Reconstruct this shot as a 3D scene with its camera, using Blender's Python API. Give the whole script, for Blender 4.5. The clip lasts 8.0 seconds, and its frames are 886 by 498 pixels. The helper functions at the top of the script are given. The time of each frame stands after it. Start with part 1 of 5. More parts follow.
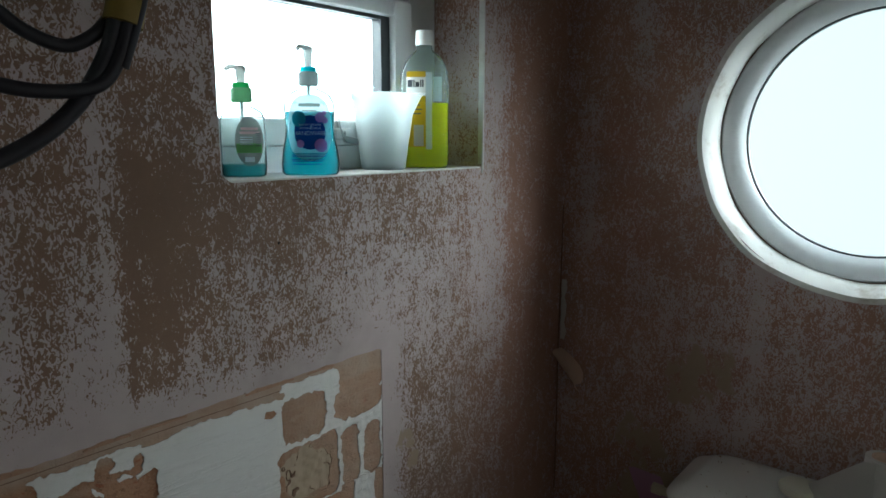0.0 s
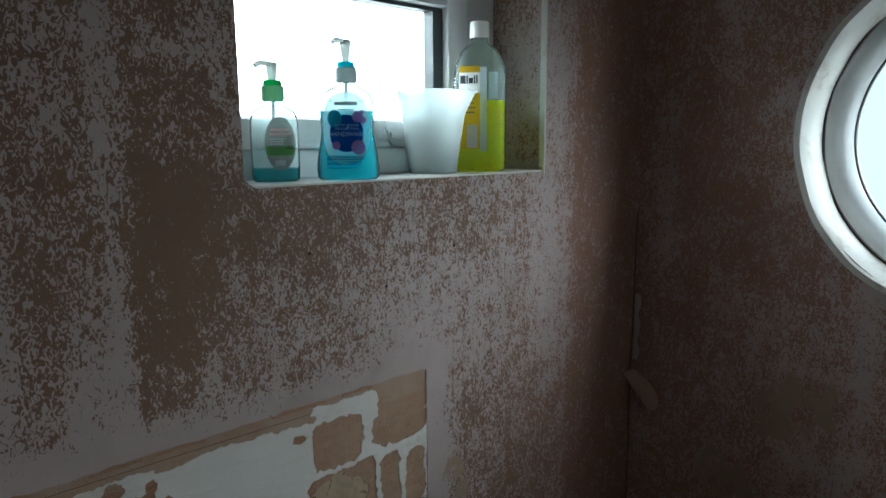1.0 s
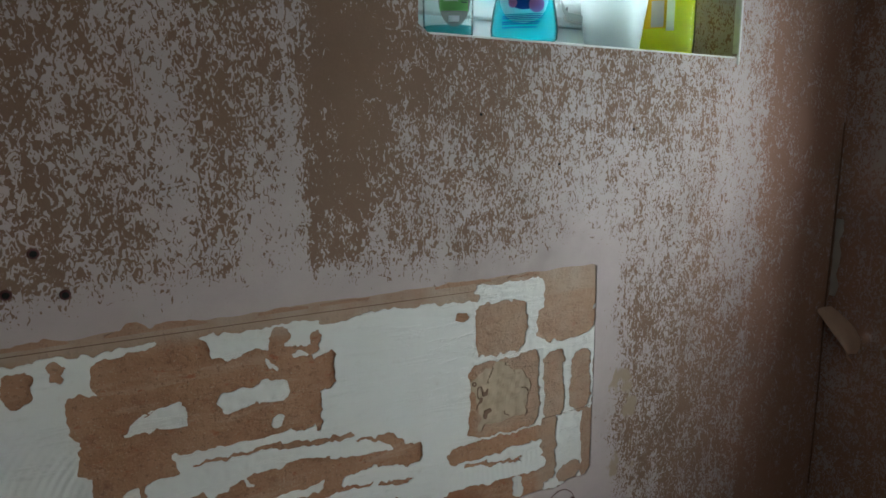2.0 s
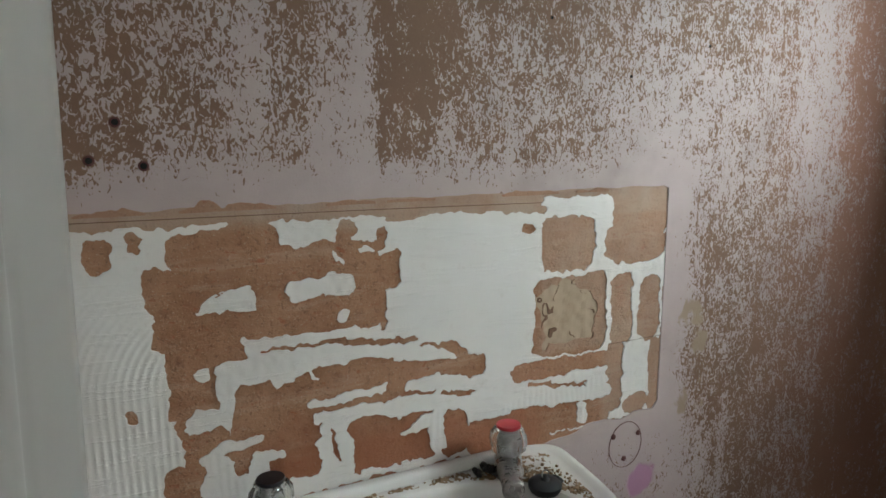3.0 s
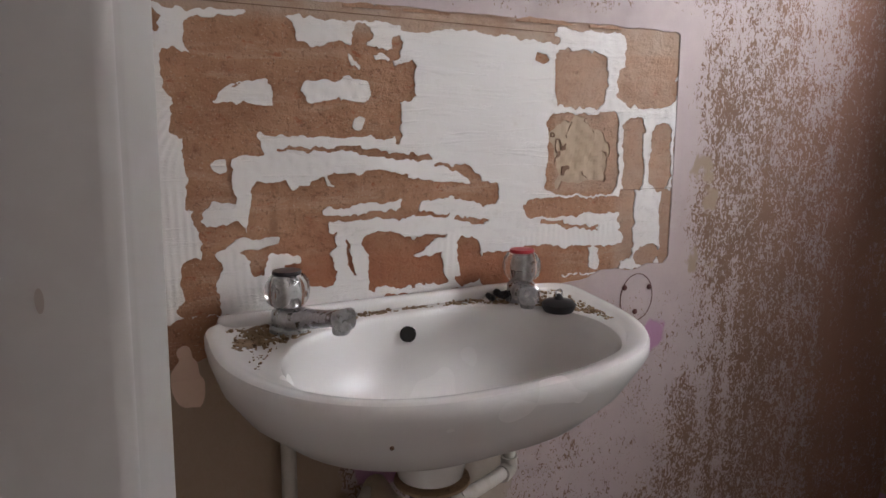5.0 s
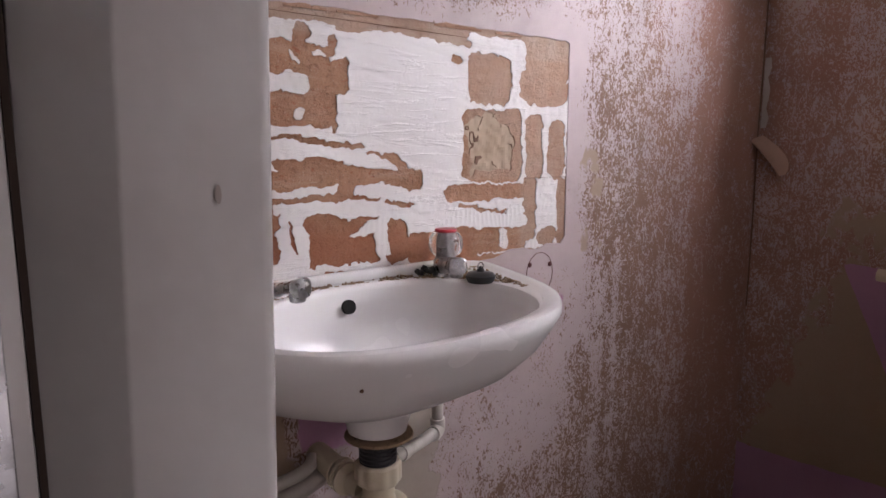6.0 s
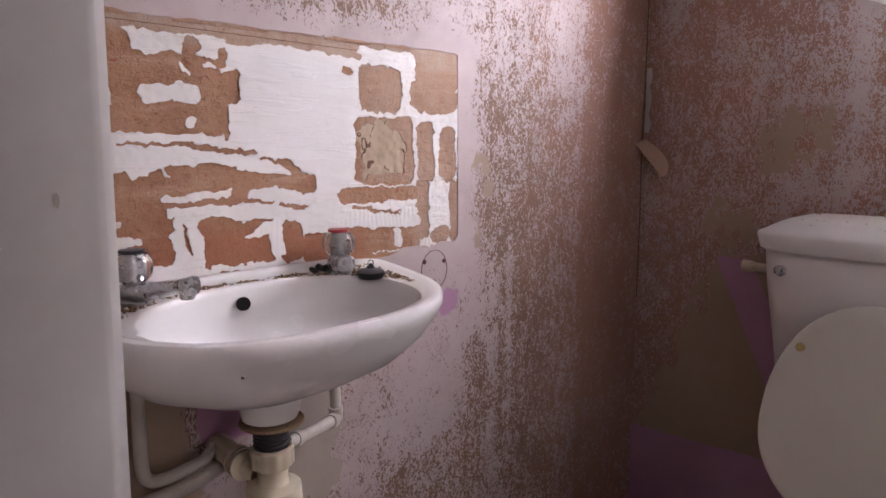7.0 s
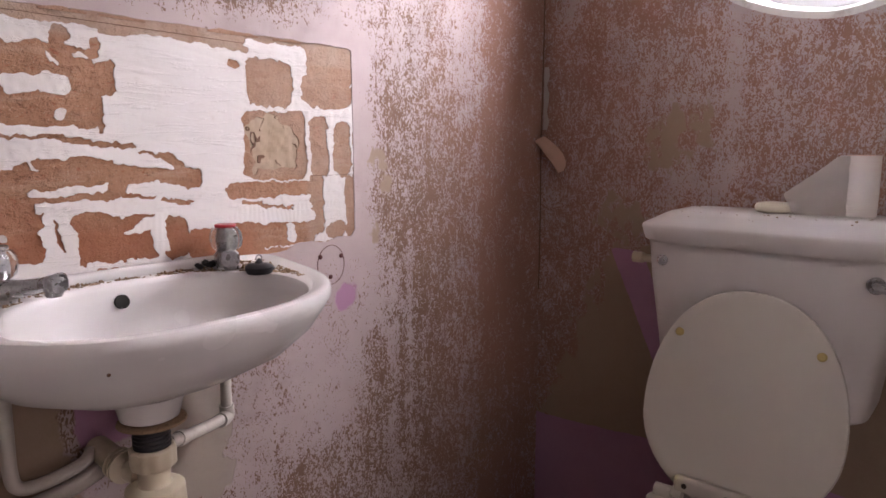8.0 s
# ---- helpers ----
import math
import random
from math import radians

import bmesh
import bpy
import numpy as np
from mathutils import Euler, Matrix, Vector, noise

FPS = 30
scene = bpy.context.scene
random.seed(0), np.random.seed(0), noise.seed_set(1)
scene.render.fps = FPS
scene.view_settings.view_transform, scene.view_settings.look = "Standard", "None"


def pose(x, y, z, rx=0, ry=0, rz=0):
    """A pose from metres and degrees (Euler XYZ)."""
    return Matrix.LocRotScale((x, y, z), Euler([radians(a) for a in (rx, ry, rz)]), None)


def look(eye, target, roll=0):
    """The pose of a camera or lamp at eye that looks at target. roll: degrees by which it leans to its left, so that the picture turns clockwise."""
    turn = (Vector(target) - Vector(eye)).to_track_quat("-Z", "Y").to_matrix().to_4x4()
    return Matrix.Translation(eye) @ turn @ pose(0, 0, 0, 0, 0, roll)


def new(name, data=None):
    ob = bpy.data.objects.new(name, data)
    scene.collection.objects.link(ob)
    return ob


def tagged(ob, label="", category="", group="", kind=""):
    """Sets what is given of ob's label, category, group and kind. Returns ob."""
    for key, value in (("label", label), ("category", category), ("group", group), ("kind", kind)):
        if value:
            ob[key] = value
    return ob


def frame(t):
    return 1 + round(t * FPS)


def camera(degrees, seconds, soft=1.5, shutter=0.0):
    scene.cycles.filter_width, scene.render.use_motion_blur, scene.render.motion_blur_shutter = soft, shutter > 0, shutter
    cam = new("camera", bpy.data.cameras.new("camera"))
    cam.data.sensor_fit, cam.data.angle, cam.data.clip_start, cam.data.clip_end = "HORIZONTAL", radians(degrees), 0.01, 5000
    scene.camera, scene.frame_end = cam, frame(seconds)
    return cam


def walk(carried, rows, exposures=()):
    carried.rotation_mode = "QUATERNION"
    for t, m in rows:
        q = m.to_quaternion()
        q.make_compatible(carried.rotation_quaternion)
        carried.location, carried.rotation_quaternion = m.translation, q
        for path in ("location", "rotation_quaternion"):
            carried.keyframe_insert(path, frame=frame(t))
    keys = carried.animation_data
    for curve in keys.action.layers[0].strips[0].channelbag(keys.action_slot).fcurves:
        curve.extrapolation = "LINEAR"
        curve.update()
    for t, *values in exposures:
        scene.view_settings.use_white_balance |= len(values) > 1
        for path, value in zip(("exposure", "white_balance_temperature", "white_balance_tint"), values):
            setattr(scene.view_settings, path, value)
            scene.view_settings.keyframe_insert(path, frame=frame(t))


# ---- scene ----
import functools

PATH = [
    (0, (0.017, -0.036, 1.519), (1.532, 1.225, 1.18), 0.1),
    (0.5, (0.07, -0.022, 1.53), (1.555, 1.273, 1.188), 0.2),
    (1, (0.133, -0.003, 1.514), (1.479, 1.439, 1.186), -0.4),
    (1.5, (0.142, 0.029, 1.439), (1.324, 1.607, 1.099), -0.3),
    (2, (0.124, 0.066, 1.341), (1.14, 1.752, 0.986), -0.3),
    (2.2, (0.12, 0.067, 1.316), (1.092, 1.779, 0.963), -0.2),
    (3.5, (0.098, 0.055, 1.16), (0.945, 1.833, 0.813), -0.2),
    (4, (0.091, 0.036, 1.107), (0.932, 1.817, 0.756), -0.1),
    (4.5, (0.086, 0.035, 1.054), (0.933, 1.814, 0.709), -0.0),
    (4.7, (0.084, 0.037, 1.03), (0.935, 1.813, 0.683), 0.0),
    (5.8, (-0.011, 0.013, 0.968), (1.084, 1.658, 0.662), -0.1),
    (6, (-0.038, -0.006, 0.971), (1.156, 1.568, 0.664), -0.0),
    (6.5, (-0.053, -0.062, 0.98), (1.258, 1.417, 0.673), -0.2),
    (7, (-0.03, -0.108, 0.977), (1.308, 1.347, 0.674), -0.2),
    (7.5, (-0.035, -0.135, 0.978), (1.368, 1.258, 0.674), -0.1),
    (8, (0.002, -0.159, 0.969), (1.49, 1.142, 0.664), -0.1),
]
EXPOSURES = [(0, 0.18, 6050, 0), (1, 0.04, 5950, 0), (1.5, 0.08, 5750, -2), (2, 0.91, 6150, 0), (2.2, 1.09, 6150, 1), (3.5, 1.48, 6600, 5), (4.5, 1.40, 6700, 14), (6, 1.85, 6500, 28), (7, 1.97, 6550, 31), (8, 2.07, 6800, 32)]
cam = camera(67.6, 8.0, soft=1.6)
walk(cam, [(t, look(eye, target, roll)) for t, eye, target, roll in PATH], EXPOSURES)

# ---- plan: basin wall at y = WY, cistern wall at x = WX ----
WY, WX = 0.777, 1.457
CEIL = 2.35
WIN = (0.520, 1.118, 1.453, 1.815)      # window opening: x0, x1, z0, z1
RW_Y, RW_Z, RW_R = 0.148, 1.520, 0.300  # round window

# ---- light: overcast sky, sky lamps outside the windows, an added fill lamp ----
world = bpy.data.worlds.new("overcast")
scene.world = world
world.use_nodes = True
sky = world.node_tree.nodes.new("ShaderNodeTexSky")
sky.sky_type, sky.sun_disc, sky.sun_elevation, sky.sun_rotation = "NISHITA", False, radians(35), radians(60)
backdrop = world.node_tree.nodes["Background"]
backdrop.inputs["Strength"].default_value = 0.15
world.node_tree.links.new(sky.outputs["Color"], backdrop.inputs["Color"])
sun = new("sun", bpy.data.lights.new("sun", "SUN"))
sun.data.energy, sun.data.angle, sun.data.color = 0.6, radians(30), (1.0, 0.97, 0.93)
sun.matrix_world = look((6, 3.5, 5), (0, 0, 0))


def area_lamp(name, where, size, power, colour, shape="RECTANGLE"):
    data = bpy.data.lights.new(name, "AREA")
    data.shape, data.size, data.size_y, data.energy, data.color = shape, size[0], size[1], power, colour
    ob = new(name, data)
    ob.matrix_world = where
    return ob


area_lamp("daylight_window", look((0.42, 1.75, 2.25), (0.95, 0.80, 1.40)), (2.0, 1.1), 82.0, (0.93, 0.98, 1.0))
area_lamp("daylight_round_window", look((2.07, -0.71, 2.08), (1.40, 0.25, 1.44)), (1.8, 1.3), 56.0, (0.93, 0.98, 1.0))
# Added fill from behind the camera for hall light; no opening is seen there.
area_lamp("fill_lamp", look((0.40, -0.60, 1.05), (0.62, 0.77, 0.80)), (0.66, 1.8), 0.70, (1.0, 0.95, 0.92))


# ---- node helpers ----


class Mat:
    """A principled material with a few shortcuts to wire textures."""

    def __init__(self, name, colour=(0.5, 0.5, 0.5), rough=0.5, metal=0.0, **more):
        self.m = bpy.data.materials.new(name)
        self.m.use_nodes = True
        self.t = self.m.node_tree
        self.p = self.t.nodes["Principled BSDF"]
        self.p.inputs["Base Color"].default_value = (*colour, 1)
        self.p.inputs["Roughness"].default_value = rough
        self.p.inputs["Metallic"].default_value = metal
        for key, value in more.items():
            self.p.inputs[key.replace("_", " ")].default_value = value

    def node(self, kind, **inputs):
        n = self.t.nodes.new("ShaderNode" + kind)
        for key, value in inputs.items():
            self.put(n.inputs[key.replace("_", " ")], value)
        return n

    def put(self, socket, value):
        if isinstance(value, bpy.types.NodeSocket):
            self.t.links.new(value, socket)
        else:
            socket.default_value = value

    def coords(self, scale=(1, 1, 1)):
        c = self.t.nodes.new("ShaderNodeTexCoord")
        m = self.t.nodes.new("ShaderNodeMapping")
        m.inputs["Scale"].default_value = scale
        self.t.links.new(c.outputs["Object"], m.inputs["Vector"])
        return m.outputs["Vector"]

    def noise(self, scale, detail=3.0, rough=0.55, distort=0.0, stretch=(1, 1, 1)):
        n = self.node("TexNoise", Scale=scale, Detail=detail, Roughness=rough, Distortion=distort)
        self.t.links.new(self.coords(stretch), n.inputs["Vector"])
        return n.outputs["Fac"]

    def attribute(self, name):
        n = self.t.nodes.new("ShaderNodeAttribute")
        n.attribute_name = name
        return n.outputs["Fac"]

    def math(self, op, a, b=0.0, clamp=False):
        n = self.t.nodes.new("ShaderNodeMath")
        n.operation, n.use_clamp = op, clamp
        self.put(n.inputs[0], a)
        self.put(n.inputs[1], b)
        return n.outputs[0]

    def step(self, x, lo, hi, a=0.0, b=1.0):
        n = self.t.nodes.new("ShaderNodeMapRange")
        n.interpolation_type = "SMOOTHSTEP"
        self.put(n.inputs[0], x)
        for i, v in enumerate((lo, hi, a, b)):
            n.inputs[i + 1].default_value = v
        return n.outputs[0]

    def mix(self, fac, a, b):
        n = self.t.nodes.new("ShaderNodeMix")
        n.data_type = "RGBA"
        self.put(n.inputs[0], fac)
        for socket, v in ((n.inputs[6], a), (n.inputs[7], b)):
            self.put(socket, (*v, 1) if isinstance(v, tuple) else v)
        return n.outputs[2]

    def set(self, **inputs):
        for key, value in inputs.items():
            self.put(self.p.inputs[key.replace("_", " ")], value)
        return self

    def bump(self, height, strength=0.5, distance=0.002, onto=None):
        n = self.node("Bump", Strength=strength, Distance=distance, Height=height)
        if onto is not None:
            self.t.links.new(onto, n.inputs["Normal"])
        self.t.links.new(n.outputs[0], self.p.inputs["Normal"])
        return n.outputs[0]


def stripped_wall_material():
    """Backing paper left in worm-like shreds on brown plaster; masks painted per vertex."""
    w = Mat("stripped_wallpaper", rough=0.75)
    worms = w.noise(190, 2.2, 0.50, 1.5, (1.0, 1.0, 0.60))
    flecks = w.noise(430, 2.0, 0.55, 0.8, (1.0, 1.0, 0.7))
    coarse = w.noise(26, 3.0, 0.6, 0.3, (1.0, 1.0, 0.7))
    drift = w.noise(5.5, 2.0, 0.5)
    bare = w.attribute("bare")
    level = w.math("ADD", w.math("MULTIPLY", worms, 1.0), w.math("MULTIPLY", w.math("SUBTRACT", coarse, 0.5), 0.36))
    level = w.math("ADD", level, w.math("MULTIPLY", w.math("SUBTRACT", drift, 0.5), 0.20))
    runs = w.noise(75, 2.0, 0.5, 0.2, (1.0, 1.0, 0.13))
    level = w.math("ADD", level, w.math("MULTIPLY", w.math("SUBTRACT", runs, 0.5), 0.16))
    level = w.math("ADD", level, w.math("MULTIPLY", w.math("SUBTRACT", flecks, 0.5), 0.13))
    level = w.math("SUBTRACT", level, bare)
    paper = w.step(level, -0.012, 0.016)
    grain = w.noise(420, 3.0, 0.6)
    blotch = w.noise(9, 4.0, 0.65)
    plaster = w.mix(blotch, (0.172, 0.100, 0.066), (0.280, 0.165, 0.108))
    plaster = w.mix(w.math("MULTIPLY", grain, 0.5), plaster, (0.13, 0.078, 0.050))
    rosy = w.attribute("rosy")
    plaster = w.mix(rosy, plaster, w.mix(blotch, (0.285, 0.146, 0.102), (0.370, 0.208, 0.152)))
    sheet = w.mix(w.noise(14, 4.0, 0.7), (0.385, 0.305, 0.294), (0.500, 0.408, 0.396))
    colour = w.mix(paper, plaster, sheet)
    olive = w.step(w.math("ADD", w.attribute("olive"), w.math("MULTIPLY", w.math("SUBTRACT", coarse, 0.5), 1.15)), 0.43, 0.57)
    colour = w.mix(olive, colour, w.mix(blotch, (0.295, 0.210, 0.145), (0.365, 0.275, 0.195)))
    purple = w.step(w.math("ADD", w.attribute("purple"), w.math("MULTIPLY", w.math("SUBTRACT", coarse, 0.5), 0.45)), 0.46, 0.54)
    colour = w.mix(purple, colour, w.mix(blotch, (0.375, 0.185, 0.290), (0.450, 0.250, 0.370)))
    cream = w.step(w.math("ADD", w.attribute("cream"), w.math("MULTIPLY", w.math("SUBTRACT", coarse, 0.5), 0.9)), 0.46, 0.54)
    colour = w.mix(cream, colour, w.mix(blotch, (0.330, 0.275, 0.225), (0.410, 0.350, 0.295)))
    stain = w.step(w.noise(3.2, 5.0, 0.7), 0.52, 0.78, 0.0, 0.35)
    colour = w.mix(stain, colour, (0.13, 0.09, 0.065))
    flat = w.math("MAXIMUM", w.math("MAXIMUM", olive, purple), cream)
    height = w.math("MULTIPLY", paper, w.math("SUBTRACT", 1.0, flat))
    w.set(Base_Color=colour, Roughness=w.step(paper, 0, 1, 0.82, 0.62))
    first = w.bump(height, 0.55, 0.0012)
    w.bump(w.math("ADD", grain, w.math("MULTIPLY", blotch, 1.5)), 0.25, 0.0012, first)
    return w.m


def brown_plaster_material():
    w = Mat("brown_plaster", rough=0.85)
    n1, n2, n3 = w.noise(12, 4, 0.65), w.noise(70, 4, 0.7, 0.6), w.noise(380, 2, 0.6)
    c = w.mix(w.step(n1, 0.3, 0.7), (0.290, 0.135, 0.070), (0.375, 0.200, 0.115))
    c = w.mix(w.step(n2, 0.55, 0.68, 0, 0.6), c, (0.215, 0.098, 0.050))
    scraped = w.noise(34, 5, 0.7, 0.4, (0.30, 1, 1.5))
    c = w.mix(w.step(scraped, 0.50, 0.66, 0, 0.75), c, (0.400, 0.245, 0.160))
    c = w.mix(w.step(n3, 0.60, 0.70, 0, 0.5), c, (0.46, 0.33, 0.24))
    rust = w.noise(95, 4, 0.7, 0.5, (0.6, 1, 1.1))
    c = w.mix(w.step(rust, 0.60, 0.66, 0, 0.8), c, (0.300, 0.095, 0.040))
    pits = w.noise(210, 3, 0.65)
    c = w.mix(w.step(pits, 0.58, 0.68, 0, 0.5), c, (0.150, 0.068, 0.036))
    damp = w.attribute("damp")
    c = w.mix(w.math("MULTIPLY", damp, 0.7), c, (0.300, 0.100, 0.045))
    c = w.mix(w.attribute("dusty"), c, w.mix(n1, (0.365, 0.270, 0.200), (0.430, 0.325, 0.250)))
    w.set(Base_Color=c)
    a = w.bump(w.math("ADD", n2, w.math("MULTIPLY", rust, -0.8)), 0.6, 0.003)
    w.bump(w.math("SUBTRACT", n3, w.step(pits, 0.55, 0.66)), 0.5, 0.0012, a)
    return w.m


def adhesive_material():
    w = Mat("tile_adhesive", rough=0.6)
    n1, n2 = w.noise(10, 3, 0.6), w.noise(260, 3, 0.6)
    c = w.mix(n1, (0.640, 0.605, 0.580), (0.745, 0.720, 0.695))
    drag = w.noise(60, 5, 0.7, 0.9, (0.16, 1, 1.7))
    c = w.mix(w.step(drag, 0.60, 0.74, 0, 0.22), c, (0.48, 0.43, 0.40))
    c = w.mix(w.step(w.noise(30, 5, 0.75), 0.58, 0.75, 0, 0.30), c, (0.52, 0.45, 0.39))
    w.set(Base_Color=c)
    lines = w.step(drag, 0.52, 0.66)
    a = w.bump(lines, 0.42, 0.0016)
    w.bump(w.math("ADD", n2, w.math("MULTIPLY", w.noise(70, 3, 0.6), 1.5)), 0.25, 0.0010, a)
    return w.m


def paint_material(name, colour, rough, dirt=(0.30, 0.25, 0.20), amount=0.35, scale=7):
    w = Mat(name, colour, rough)
    n1, n2 = w.noise(scale, 5, 0.7), w.noise(160, 3, 0.6)
    c = w.mix(w.step(n1, 0.50, 0.80, 0, amount), colour, dirt)
    w.set(Base_Color=c, Roughness=w.step(n1, 0.3, 0.8, rough, rough + 0.18))
    w.bump(n2, 0.12, 0.0006)
    return w.m


def ceramic_material(name, colour, spots=0.0):
    w = Mat(name, colour, 0.15, Specular_IOR_Level=0.5)
    n1, n2, n3 = w.noise(6, 2, 0.5), w.noise(150, 3, 0.6), w.noise(9, 2, 0.5)
    c = w.mix(w.step(n1, 0.40, 0.95, 0, 0.16), colour, (0.50, 0.46, 0.40))
    c = w.mix(w.step(n2, 0.70, 0.78, 0, 0.6 * spots), c, (0.36, 0.27, 0.17))
    rough = 0.20 + 0.25 * spots
    w.set(Base_Color=c, Roughness=w.step(n3, 0.1, 0.9, rough, rough + 0.10))
    return w.m


def soft_plastic(name, tint, clear=0.55, scatter=0.35, rough=0.12):
    """Thin see-through plastic or liquid: clear part, milky part and a gloss on top."""
    m = bpy.data.materials.new(name)
    m.use_nodes = True
    t = m.node_tree
    out = t.nodes["Material Output"]
    t.nodes.remove(t.nodes["Principled BSDF"])
    a, b, g, d = (t.nodes.new("ShaderNodeBsdf" + k) for k in ("Transparent", "Translucent", "Glossy", "Diffuse"))
    for n in (a, b, d):
        n.inputs["Color"].default_value = (*tint, 1)
    g.inputs["Roughness"].default_value = rough
    m1, m2, m3 = (t.nodes.new("ShaderNodeMixShader") for _ in range(3))
    f = t.nodes.new("ShaderNodeFresnel")
    f.inputs["IOR"].default_value = 1.18
    m1.inputs[0].default_value = scatter
    t.links.new(b.outputs[0], m1.inputs[1]); t.links.new(d.outputs[0], m1.inputs[2])
    m2.inputs[0].default_value = clear
    t.links.new(m1.outputs[0], m2.inputs[1]); t.links.new(a.outputs[0], m2.inputs[2])
    t.links.new(f.outputs[0], m3.inputs[0])
    t.links.new(m2.outputs[0], m3.inputs[1]); t.links.new(g.outputs[0], m3.inputs[2])
    t.links.new(m3.outputs[0], out.inputs["Surface"])
    return m


WALLPAPER = stripped_wall_material()
BROWN = brown_plaster_material()
ADHESIVE = adhesive_material()
CHIP = paint_material("bare_render", (0.420, 0.318, 0.225), 0.9, (0.27, 0.175, 0.105), 0.5, 30)
CERAMIC = ceramic_material("glazed_ceramic", (0.74, 0.72, 0.70))
CISTERN = ceramic_material("dusty_ceramic", (0.56, 0.53, 0.50), 0.4)
SEAT = paint_material("cream_plastic", (0.50, 0.47, 0.41), 0.33, (0.42, 0.37, 0.29), 0.3, 5)
GLOSS = paint_material("white_gloss_paint", (0.59, 0.575, 0.555), 0.30, (0.40, 0.35, 0.31), 0.3, 5)
UPVC = paint_material("upvc", (0.74, 0.76, 0.77), 0.28, (0.42, 0.41, 0.40), 0.35, 9)
REVEAL = paint_material("painted_reveal", (0.70, 0.69, 0.66), 0.7, (0.33, 0.25, 0.18), 0.8, 13)
SILL = paint_material("painted_sill", (0.66, 0.65, 0.62), 0.4, (0.30, 0.25, 0.20), 0.6, 26)
PIPE = paint_material("white_pipe", (0.47, 0.44, 0.39), 0.4, (0.32, 0.27, 0.20), 0.6, 18)
IVORY = paint_material("ivory_plastic", (0.56, 0.49, 0.36), 0.38, (0.36, 0.30, 0.20), 0.5, 22)
CEILING = paint_material("ceiling_paint", (0.74, 0.72, 0.69), 0.9, (0.45, 0.40, 0.36), 0.3, 4)
HALL = paint_material("hall_wall_paint", (0.48, 0.43, 0.40), 0.8, (0.36, 0.31, 0.28), 0.3, 4)
FLOOR = paint_material("floor_vinyl", (0.32, 0.28, 0.25), 0.5, (0.12, 0.10, 0.08), 0.6, 12)
RUBBER = Mat("black_rubber", (0.018, 0.018, 0.02), 0.5).m
GASKET = Mat("dark_gasket", (0.02, 0.025, 0.032), 0.45).m
DARK = Mat("dark_hole", (0.010, 0.008, 0.007), 0.9).m
CRACK = Mat("crack_shade", (0.045, 0.030, 0.022), 0.95).m
SCUFF = Mat("brown_scuff", (0.43, 0.37, 0.33), 0.7).m
SCORE = Mat("score_shade", (0.16, 0.09, 0.055), 0.95).m
SLATE = Mat("grey_cable", (0.032, 0.032, 0.040), 0.5).m
BRASS = paint_material("yellow_sleeve", (0.30, 0.21, 0.04), 0.45, (0.16, 0.11, 0.03), 0.6, 60)
RED = Mat("red_cap", (0.45, 0.02, 0.03), 0.35).m
BLACKCAP = Mat("black_cap", (0.02, 0.018, 0.024), 0.35).m
CRUST = paint_material("old_sealant", (0.30, 0.205, 0.125), 0.95, (0.05, 0.03, 0.018), 1.0, 150)
BUFFER = Mat("yellowed_rubber", (0.40, 0.30, 0.10), 0.5).m
TORN = paint_material("torn_paper", (0.66, 0.47, 0.36), 0.9, (0.30, 0.20, 0.14), 0.5, 30)
RUST = Mat("rust_screw", (0.11, 0.035, 0.03), 0.8).m
TISSUE = paint_material("tissue_paper", (0.66, 0.62, 0.58), 0.95, (0.52, 0.46, 0.42), 0.4, 14)
SOAPWHITE = paint_material("ivory_soap", (0.60, 0.56, 0.45), 0.45, (0.45, 0.40, 0.30), 0.4, 30)


def chrome_material():
    w = Mat("dull_chrome", (0.45, 0.46, 0.47), 0.2, 1.0)
    n = w.noise(45, 4, 0.7)
    w.set(Roughness=w.step(n, 0.35, 0.7, 0.20, 0.48),
          Base_Color=w.mix(w.step(n, 0.45, 0.72, 0, 0.7), (0.47, 0.48, 0.49), (0.26, 0.25, 0.24)))
    return w.m


CHROME = chrome_material()


def glow_material(name, colour, strength):
    m = bpy.data.materials.new(name)
    m.use_nodes = True
    p = m.node_tree.nodes["Principled BSDF"]
    p.inputs["Base Color"].default_value = (0, 0, 0, 1)
    p.inputs["Emission Color"].default_value = (*colour, 1)
    p.inputs["Emission Strength"].default_value = strength
    return m


HAZE = glow_material("overcast_haze", (0.88, 0.98, 1.0), 7.0)
FAR_HAZE = glow_material("dim_overcast_haze", (0.86, 0.98, 1.0), 0.95)
CLEAR = Mat("clear_acrylic", (0.93, 0.94, 0.92), 0.06, Transmission_Weight=0.92, IOR=1.45).m
GLASS = Mat("window_glass", (0.97, 1.0, 1.0), 0.0, Transmission_Weight=1.0, IOR=1.1).m
THIN_CLEAR = soft_plastic("clear_bottle", (0.80, 0.88, 0.88), 0.86, 0.3)
MILKY = soft_plastic("milky_jug", (0.77, 0.81, 0.81), 0.56, 0.42, 0.3)
PUMP = soft_plastic("pump_plastic", (0.55, 0.57, 0.56), 0.28, 0.6, 0.2)
BLUE = soft_plastic("blue_soap", (0.20, 0.68, 0.76), 0.50, 0.15)
AQUA = soft_plastic("aqua_soap", (0.16, 0.62, 0.66), 0.60, 0.2)
YELLOW = soft_plastic("yellow_liquid", (0.99, 0.97, 0.04), 0.12, 0.02)
GREEN_RING = soft_plastic("green_ring", (0.07, 0.42, 0.16), 0.2, 0.5, 0.25)
CYAN_RING = soft_plastic("cyan_ring", (0.05, 0.58, 0.66), 0.1, 0.5, 0.25)
